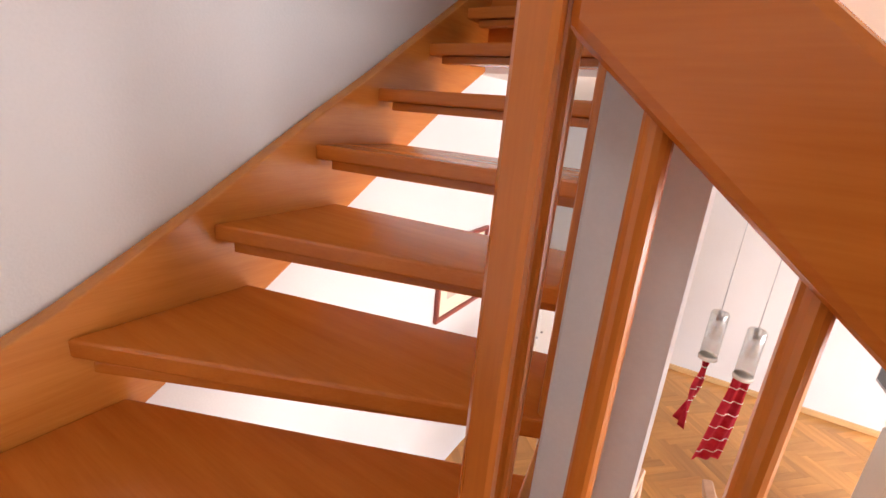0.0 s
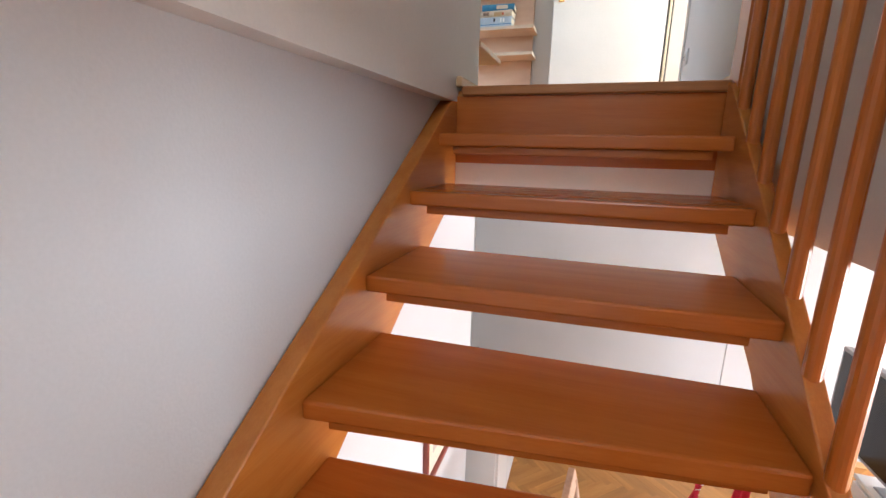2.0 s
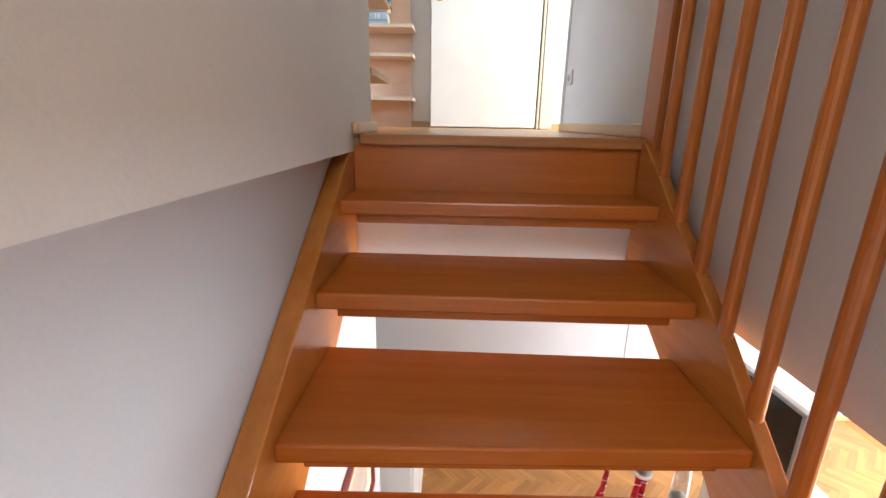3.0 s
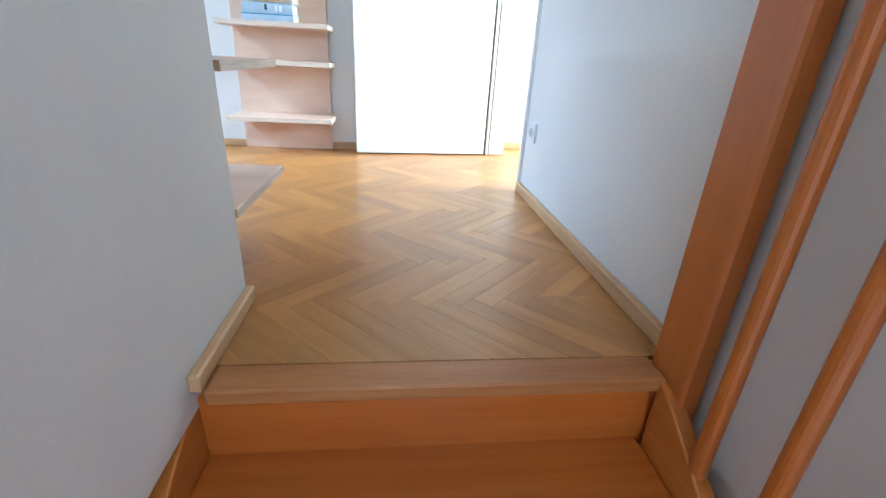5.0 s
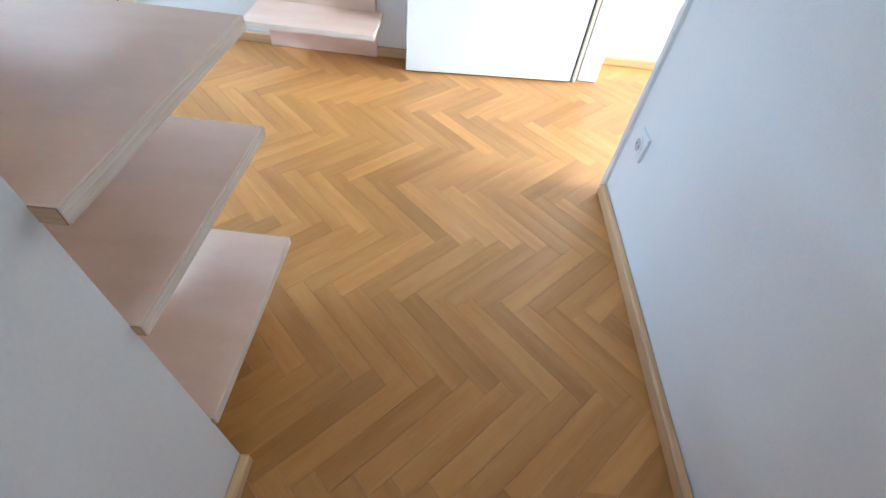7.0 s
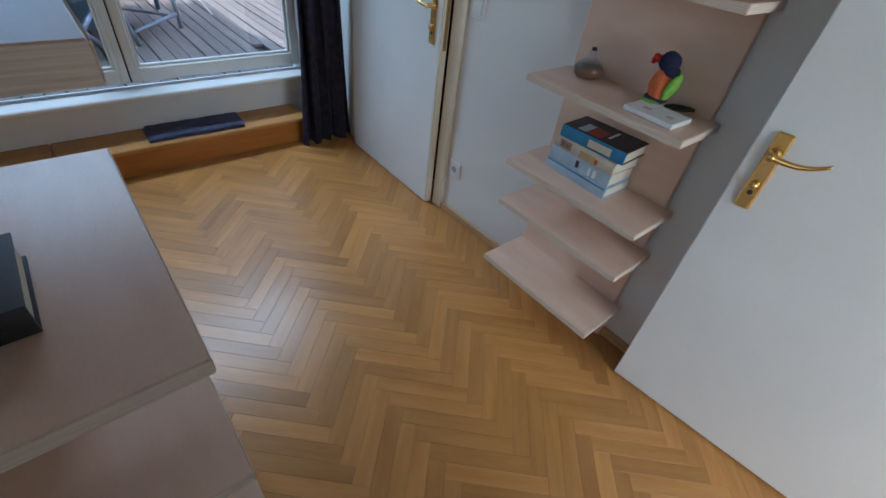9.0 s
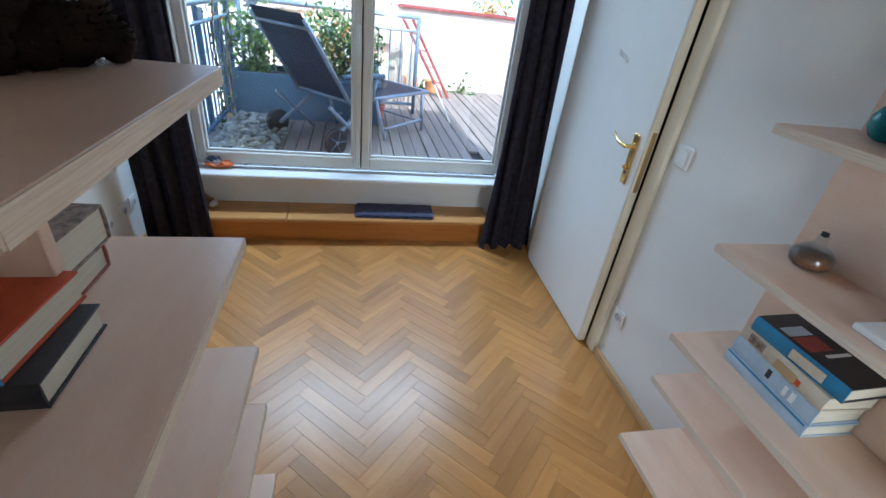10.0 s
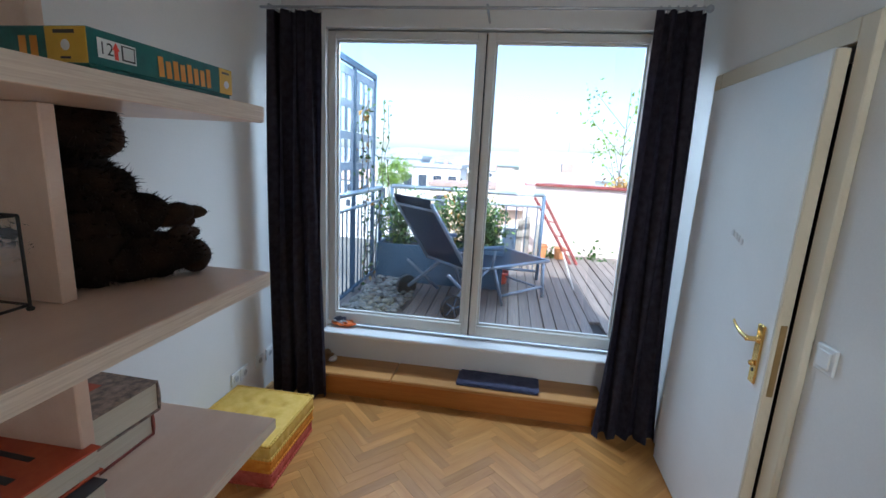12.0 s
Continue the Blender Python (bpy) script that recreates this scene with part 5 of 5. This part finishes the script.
def tree(x, y, z, h, r, seed, label):
    rng = random.Random(seed)
    t = thing("broadleaf_tree", x, y, z, label, "tree", "trees beyond the terrace")
    bm = tube((0, 0, 0), (0, 0, h * 0.6), r * 0.12, r * 0.07, 10)
    pts = []
    for _ in range(9):
        v = Vector((rng.uniform(-1, 1) * r * 0.7, rng.uniform(-1, 1) * r * 0.7, h * rng.uniform(0.6, 0.85)))
        tube((0, 0, h * 0.5), v, r * 0.05, r * 0.02, 7, bm)
    part("trunk", bm, BARK, t)
    part("crown", leaves(crown(rng, (0, 0, h * 0.8), (r, r, r * 0.9), 90, 34, r * 0.11), r * 0.085, rng), LEAF_BRIGHT, t)


tree(-15.5, -2.9, -7.0, 10.0, 0.72, 61, "sunlit yellow-green tree crown beyond the railing")

# the town below: ground, houses with storeys and windows, far hills
structure("ground", box(-900, 900, -900, 900, -16.2, -16.0), surface("town_ground", (0.10, 0.10, 0.09), (0.2, 0.19, 0.17), 0.9, 0.05, 0.0), "grey-green ground of the town", "ground")
FACADE = [surface("white_facade", (0.66, 0.65, 0.62), (0.76, 0.75, 0.72), 0.9, 0.4, 0.0), surface("ochre_facade", (0.60, 0.46, 0.30), (0.70, 0.56, 0.40), 0.9, 0.4, 0.0), surface("orange_facade", (0.60, 0.38, 0.27), (0.68, 0.47, 0.36), 0.9, 0.4, 0.0), surface("grey_facade", (0.34, 0.37, 0.41), (0.44, 0.47, 0.51), 0.9, 0.4, 0.0)]
ROOF = [surface("tile_roof", (0.34, 0.24, 0.20), (0.46, 0.34, 0.29), 0.85, 1.0, 0.1), surface("metal_roof", (0.34, 0.36, 0.38), (0.46, 0.48, 0.5), 0.6, 1.0, 0.1)]
DARK_GLASS = surface("dark_window_glass", (0.03, 0.04, 0.06), (0.08, 0.10, 0.13), 0.15, 2, 0.0)


def house(x, y, w, d, top, wall_mat, roof_mat, pitched, label, floors=2, cols=4):
    """A house seen from afar: wall, roof, chimney and the windows of its upper storeys on the side that faces the terrace."""
    base = -16.0
    h = thing("town_house", x, y, base, label, "house", "houses of the town")
    part("wall", box(-d, 0, -w / 2, w / 2, 0, top - base), wall_mat, h)
    if pitched:
        bm = bmesh.new()
        prism([(0.4, top - base), (-d / 2, top - base + d * 0.32), (-d - 0.4, top - base)], "y", -w / 2 - 0.3, w / 2 + 0.3, bm=bm)
        r = part("roof", bm, roof_mat, h)
    else:
        r = part("roof", box(-d - 0.2, 0.2, -w / 2 - 0.2, w / 2 + 0.2, top - base, top - base + 0.4), roof_mat, h)
    part("chimney", box(-d * 0.6, -d * 0.6 + 0.5, w * 0.2, w * 0.2 + 0.6, top - base + 0.2, top - base + 0.9 + (d * 0.25 if pitched else 0)), ROOF[0], r)
    for f in range(floors):
        for c in range(cols):
            yy = -w / 2 + w * (c + 0.5) / cols
            zz = top - base - 2.4 - 3.2 * f
            win = part("window", box(0.0, 0.08, yy - 0.65, yy + 0.65, zz - 0.1, zz + 1.6), FACADE[0], h)
            part("pane", box(0.081, 0.1, yy - 0.5, yy + 0.5, zz + 0.05, zz + 1.45), DARK_GLASS, win)


rng = random.Random(71)
house(-52, -9, 9, 8, 0.6, FACADE[0], ROOF[1], False, "white flat-roofed block with dark windows", 2, 5)
house(-58, -13.5, 6, 7, 1.5, FACADE[3], ROOF[1], False, "grey block with a rooftop tower", 2, 4)
house(-46, -3.5, 7, 8, -1.2, FACADE[1], ROOF[0], False, "ochre house front in the sun", 1, 3)
house(-22, 3.2, 4.6, 6, -0.7, FACADE[2], ROOF[0], True, "orange gabled house beyond the terrace", 2, 3)
house(-48, 11, 16, 9, 0.2, FACADE[0], ROOF[1], True, "long pale house with a grey roof", 2, 8)
for k in range(34):
    x, y = -rng.uniform(75, 330), 0
    y = rng.uniform(-0.55, 0.5) * abs(x)
    house(x, y, rng.uniform(10, 22), rng.uniform(8, 13), rng.uniform(-6.5, 0.2), FACADE[rng.choice((0, 0, 0, 1, 3))], ROOF[rng.choice((0, 1))], rng.random() < 0.6, "distant pale town house with a plain roof", 2, 5)
sp = thing("church_spire", -230, 30, -16, "distant slender church spire", "church")
part("tower", box(-1.2, 1.2, -1.2, 1.2, 0, 15), FACADE[3], sp)
part("spire", tube((0, 0, 15), (0, 0, 30), 1.3, 0.1, 8), ROOF[1], sp)
# Far hills; distance haze is mixed into their pale blue-grey colour.
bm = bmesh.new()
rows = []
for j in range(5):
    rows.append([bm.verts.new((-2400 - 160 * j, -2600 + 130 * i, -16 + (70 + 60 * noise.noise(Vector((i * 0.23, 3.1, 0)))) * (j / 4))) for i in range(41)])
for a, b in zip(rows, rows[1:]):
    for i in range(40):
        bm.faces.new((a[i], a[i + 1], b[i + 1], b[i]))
structure("backdrop", bm, surface("haze_tinted_hills", (0.34, 0.40, 0.46), (0.42, 0.48, 0.53), 1.0, 0.004, 0.0), "horizon hills with haze painted in pale blue", "hills")


# ---- things in the living room ----
frame_pic = thing("framed_picture", -0.05, 0.085, -1.41, "small picture in a thin dark red frame", "picture")
for y0, y1, z0, z1 in ((-0.25, 0.25, 0.20, 0.222), (-0.25, 0.25, -0.222, -0.20), (-0.25, -0.228, -0.20, 0.20), (0.228, 0.25, -0.20, 0.20)):
    part("frame", box(0.001, 0.022, y0, y1, z0, z1, 0.002), surface("dark_red_frame", (0.18, 0.03, 0.02), (0.28, 0.06, 0.04), 0.4, 12), frame_pic)
part("mount", box(0.001, 0.006, -0.228, 0.228, -0.20, 0.20), PAPER, frame_pic, "cream mount")
part("print", box(0.0062, 0.0068, -0.14, 0.14, -0.12, 0.12), surface("landscape_print", (0.30, 0.34, 0.36), (0.62, 0.42, 0.24), 0.6, 9, 0.0), frame_pic)

cab = thing("sideboard", -0.145, 1.12, LOW, "white sideboard with a green glass top", "cabinet")
part("body", box(-0.30, 0.25, -0.40, 0.40, 0.04, 0.93, 0.004), WHITE, cab)
part("plinth", box(-0.29, 0.23, -0.39, 0.39, 0.0, 0.04), surface_grey, cab)
part("glass_top", box(-0.305, 0.26, -0.41, 0.41, 0.9305, 0.945, 0.002), surface("green_glass", (0.30, 0.42, 0.38), (0.40, 0.52, 0.48), 0.1, 5, 0.0), cab, "pale green glass top")
for y0 in (-0.395, 0.005):
    d = part("door", box(0.2505, 0.268, y0, y0 + 0.39, 0.06, 0.92, 0.003), WHITE, cab)
    part("knob", lathe([(0.006, 0), (0.010, 0.006), (0.008, 0.012)], 0.275, y0 + (0.34 if y0 < 0 else 0.05), 0.55, 12), METAL, d)
rng = random.Random(81)
pl = thing("potted_plant", -0.10, 1.02, LOW + 0.9455, "small dark green succulent in a white pot", "plant")
part("pot", lathe([(0.045, 0), (0.06, 0.09), (0.064, 0.095), (0.055, 0.095), (0.04, 0.01)], seg=24), PLASTIC, pl, smooth=True)
bm = bmesh.new()
for _ in range(16):
    p = Vector((rng.uniform(-0.03, 0.03), rng.uniform(-0.03, 0.03), 0.08))
    d = Vector((rng.uniform(-1, 1), rng.uniform(-1, 1), rng.uniform(0.4, 1.2))).normalized()
    for s in range(5):
        q = p + d * 0.032
        tube(p, q, 0.008, 0.0105, 7, bm)
        p = q
        d = (d + Vector((0, 0, -0.22))).normalized()
part("foliage", bm, LEAF, pl, smooth=True)
bk = thing("book", -0.05, 0.79, LOW + 0.9455, "upright red hardback on the sideboard", "book")
part("cover", box(-0.08, 0.08, -0.014, 0.014, 0, 0.23, 0.002), cover("bright_red_cover", (0.55, 0.03, 0.03)), bk)
part("page_block", box(-0.078, 0.082, -0.010, 0.010, 0.004, 0.226), PAPER, bk)

th = thing("thermostat", 0.195, 2.419, -1.425, "small white thermostat with a grey display", "thermostat")
part("body", box(-0.055, 0.055, -0.022, 0, -0.04, 0.04, 0.004), PLASTIC, th)
part("display", box(-0.012, 0.030, -0.0235, -0.0222, -0.022, 0.022), BLACK_GAP, th)
socket(0.27, 2.419, -2.51, "-y", 2, "double white socket on the lower wall")

GLASS_CLEAR = plain_glass("pendant_glass", (0.93, 0.94, 0.94), 0.02, 0.16)
CLOTH_RED = cloth("red_checked_cotton", (0.52, 0.02, 0.05), (0.66, 0.06, 0.09))


def pendant(x, y, z, twist, long, wide):
    p = thing("pendant_lamp", x, y, LOWCEIL, "clear glass pendant lamp with red cloth hanging below", "lamp", "pendant lamps")
    part("cable", tube((0, 0, 0), (0, 0, z - LOWCEIL), 0.003, seg=8), METAL, p, "thin grey cable")
    part("canopy", lathe([(0.04, -0.012), (0.045, -0.004), (0.04, -0.0005)], 0, 0, 0, 20), METAL, p)
    h = z - LOWCEIL
    part("socket", tube((0, 0, h), (0, 0, h - 0.05), 0.014, seg=14), METAL, p, smooth=True)
    part("bulb", lathe([(0.012, 0), (0.016, -0.012), (0.03, -0.06), (0.027, -0.09), (0.008, -0.11)], 0, 0, h - 0.05, 18), GLASS_CLEAR, p, smooth=True)
    part("glass_shade", lathe([(0.018, 0.012), (0.037, 0.008), (0.043, -0.004), (0.043, -0.24), (0.040, -0.24), (0.040, -0.004), (0.035, 0.004)], 0, 0, h - 0.01, 24), GLASS_CLEAR, p, "clear glass cylinder", True)
    part("ring", lathe([(0.045, 0), (0.045, -0.022), (0.038, -0.022), (0.038, 0)], 0, 0, h - 0.25, 24), PLASTIC, p, smooth=True)
    bm, rows, n = bmesh.new(), [], 26
    for j in range(n + 1):
        f = j / n
        w = wide * (0.6 + 0.5 * f) * (1 - twist * 0.75 * math.exp(-((f - 0.15) / 0.18) ** 2))
        a = twist * 1.6 * f + 0.4
        row = []
        for i in range(13):
            u = i / 6 - 1
            q = 0.010 * math.sin(u * 6 + f * 4)
            row.append(bm.verts.new((u * w * math.cos(a) - q * math.sin(a) - 0.05 * f * f, u * w * math.sin(a) + q * math.cos(a), h - 0.273 - long * f)))
        rows.append(row)
    for a, b in zip(rows, rows[1:]):
        for i in range(12):
            bm.faces.new((a[i], a[i + 1], b[i + 1], b[i]))
    bmesh.ops.solidify(bm, geom=bm.faces[:], thickness=0.003)
    part("cloth", bm, CLOTH_RED, p, "red checked cloth", True)
    for j in range(3, n, 4):
        bm = bmesh.new()
        for i in range(12):
            tube(rows_co(wide, twist, long, h, j / n, i), rows_co(wide, twist, long, h, j / n, i + 1), 0.0022, seg=5, bm=bm)
        part("white_stripe", bm, PALE_INK, p)


def rows_co(wide, twist, long, h, f, i):
    w = wide * (0.6 + 0.5 * f) * (1 - twist * 0.75 * math.exp(-((f - 0.15) / 0.18) ** 2))
    a, u = twist * 1.6 * f + 0.4, i / 6 - 1
    q = 0.010 * math.sin(u * 6 + f * 4) - 0.003
    return (u * w * math.cos(a) - q * math.sin(a) - 0.05 * f * f, u * w * math.sin(a) + q * math.cos(a), h - 0.273 - long * f)


pendant(1.185, 0.60, -1.43, 1.0, 0.42, 0.06)
pendant(1.345, 0.54, -1.45, 0.15, 0.52, 0.072)
pendant(1.515, 0.48, -1.55, 0.5, 0.46, 0.066)

CHAIR_WOOD = surface("pale_ash_wood", (0.44, 0.28, 0.19), (0.56, 0.38, 0.27), 0.5, 6, 0.1, stretch=(5, 5, 0.6))


def chair(x, y, turn):
    c = thing("dining_chair", x, y, LOW, "pale wooden dining chair with a dark slatted back", "chair", "dining chairs", turn=turn)
    part("seat", box(-0.21, 0.21, -0.20, 0.22, 0.43, 0.46, 0.008), CHAIR_WOOD, c)
    for sx in (-1, 1):
        part("leg", tube((sx * 0.19, -0.18, 0.43), (sx * 0.20, -0.21, 0.0), 0.019, 0.015, 12), CHAIR_WOOD, c, smooth=True)
        part("leg", tube((sx * 0.19, 0.20, 0.43), (sx * 0.20, 0.25, 0.0), 0.019, 0.015, 12), CHAIR_WOOD, c, smooth=True)
        part("back_post", tube((sx * 0.19, 0.20, 0.45), (sx * 0.20, 0.29, 0.93), 0.018, 0.016, 12), CHAIR_WOOD, c, smooth=True)
    part("top_rail", prism([(0.275, 0.90), (0.31, 0.895), (0.325, 0.965), (0.292, 0.97)], "x", -0.23, 0.23, 0.005), CHAIR_WOOD, c)
    part("lower_rail", prism([(0.225, 0.56), (0.25, 0.555), (0.258, 0.60), (0.232, 0.605)], "x", -0.19, 0.19, 0.004), CHAIR_WOOD, c)
    for i in range(11):
        xx = -0.16 + 0.032 * i
        part("slat", tube((xx, 0.245, 0.59), (xx, 0.297, 0.91), 0.006, seg=8), BLACK_GAP, c)


chair(0.83, 0.09, 84)
chair(1.575, -0.465, 100)

mc = thing("media_cabinet", 2.30, 0.85, LOW, "low white lacquered cabinet under the television", "cabinet")
part("body", box(-0.2, 0.2, -0.30, 0.30, 0.06, 0.71, 0.004), WHITE, mc)
part("plinth", box(-0.17, 0.19, -0.29, 0.29, 0.0, 0.0595), BLACK_GAP, mc)
part("top", box(-0.21, 0.205, -0.31, 0.31, 0.7105, 0.735, 0.004), WHITE, mc)
for k in range(2):
    part("door", box(-0.217, -0.201, -0.295 + 0.297 * k, -0.295 + 0.293 * (k + 1), 0.075, 0.70, 0.003), WHITE, mc)
tv = thing("television", 2.17, 1.10, LOW + 0.735, "black flat screen with a pale grey frame on a white cabinet", "television", turn=-87)
part("foot", box(0.05, 0.45, -0.05, 0.08, 0.0, 0.014, 0.003), METAL, tv)
part("neck", box(0.21, 0.29, -0.02, 0.02, 0.0145, 0.06), METAL, tv)
part("screen_frame", box(-0.49, 0.49, -0.025, 0.02, 0.04, 0.60, 0.005), METAL, tv)
part("screen", box(-0.465, 0.465, -0.029, -0.0255, 0.065, 0.575), surface("black_screen", (0.008, 0.008, 0.009), (0.016, 0.016, 0.018), 0.1, 4, 0.0), tv, "black glass screen")


# ---- parquet pieces, last ----
def parquet(name_parent, rects, z, near):
    """Herringbone blocks at 45 degrees in rows along x; those in the near stretch are pieces of their own, the rest one mesh."""
    L, w, th = 0.3415, 0.3415 / 6, 0.012
    shared = box(-L / 2 + 0.0003, L / 2 - 0.0003, -w / 2 + 0.0003, w / 2 - 0.0003, -th, 0.0, 0.0004)
    me = bpy.data.meshes.new("parquet_block")
    shared.to_mesh(me)
    shared.free()
    me.materials.append(PARQUET)
    rests = [bmesh.new(), bmesh.new()]
    c, count, rng, n = math.sqrt(0.5), 0, random.Random(5), int(6 / w)

    def inside(p):
        return any(r[0] - 1e-6 <= p[0] <= r[1] + 1e-6 and r[2] - 1e-6 <= p[1] <= r[3] + 1e-6 for r in rects)

    def cut(poly, r):
        for axis, limit, sign in ((0, r[0], 1), (0, r[1], -1), (1, r[2], 1), (1, r[3], -1)):
            out = []
            for a, b in zip(poly, poly[1:] + poly[:1]):
                da, db = sign * (a[axis] - limit), sign * (b[axis] - limit)
                if da >= 0:
                    out.append(a)
                if da * db < 0:
                    k = da / (da - db)
                    out.append((a[0] + k * (b[0] - a[0]), a[1] + k * (b[1] - a[1])))
            poly = out
            if len(poly) < 3:
                return []
        return poly
    for i in range(-n, n):
        for j in range(-14, 14):
            for kind in (0, 1):
                if kind == 0:
                    u, v = i * w + L / 2 + j * L, i * w + w / 2 - j * L
                else:
                    u, v = i * w + w / 2 + j * L, i * w + w + L / 2 - j * L
                x, y = (u + v) * c + 0.033, (v - u) * c + 0.277
                turn = -45 if kind == 0 else 45
                m = pose(x, y, 0, 0, 0, turn)
                quad = [(m @ Vector((sx * (L / 2 - 0.0003), sy * (w / 2 - 0.0003), 0)))[:2] for sx, sy in ((-1, -1), (1, -1), (1, 1), (-1, 1))]
                if not any(inside(p) for p in quad + [(x, y)]):
                    continue
                rest = rests[kind]
                lift = rng.uniform(-0.0003, 0.0)
                whole = all(inside(p) for p in quad)
                if whole and near and near[0] < x < near[1] and near[2] < y < near[3] and count < 300:
                    ob = new("parquet_block", me)
                    ob.parent = name_parent
                    ob.matrix_basis = pose(x, y, z + lift, 0, 0, turn + (180 if rng.random() < 0.5 else 0))
                    count += 1
                    continue
                for poly in [quad] if whole else [cut(quad, r) for r in rects]:
                    if len(poly) < 3:
                        continue
                    lo, hi = [rest.verts.new((p[0], p[1], z - th)) for p in poly], [rest.verts.new((p[0], p[1], z + lift)) for p in poly]
                    rest.faces.new(hi)
                    for q in range(len(poly)):
                        k = (q + 1) % len(poly)
                        rest.faces.new((lo[q], lo[k], hi[k], hi[q]))
    for rest, turn in zip(rests, (-45, 45)):
        m = pose(0, 0, 0, 0, 0, turn)
        rest.transform(m.inverted())
        ob = part("parquet_blocks", rest, PARQUET_REST, name_parent)
        ob.matrix_basis = m
        tagged(ob, "oak herringbone blocks", kind="stuff")


PARQUET_REST = PARQUET.copy()
PARQUET_REST.name = "parquet_oak_joined"
pn = PARQUET_REST.node_tree
geo = pn.nodes.new("ShaderNodeNewGeometry")
for ln in list(pn.links):
    if ln.from_node.type == "OBJECT_INFO":
        pn.links.new(geo.outputs["Random Per Island"], ln.to_socket)
parquet(bpy.data.objects["floor"], [(-2.55, 0.948, 0.327, 2.22), (-2.55, -0.10, -0.28, 0.327), (0.002, 0.948, 0.0725, 0.327), (0.948, 3.4, 1.362, 2.185), (1.06, 3.4, -0.2, 1.362), (1.06, 3.4, 2.185, 2.42)], 0.0, (-1.7, 0.94, 0.15, 2.0))
parquet(bpy.data.objects["floor_living"], [(-0.05, 4.2, -1.4, 2.42), (-0.5, -0.05, 0.57, 2.42)], LOW, None)
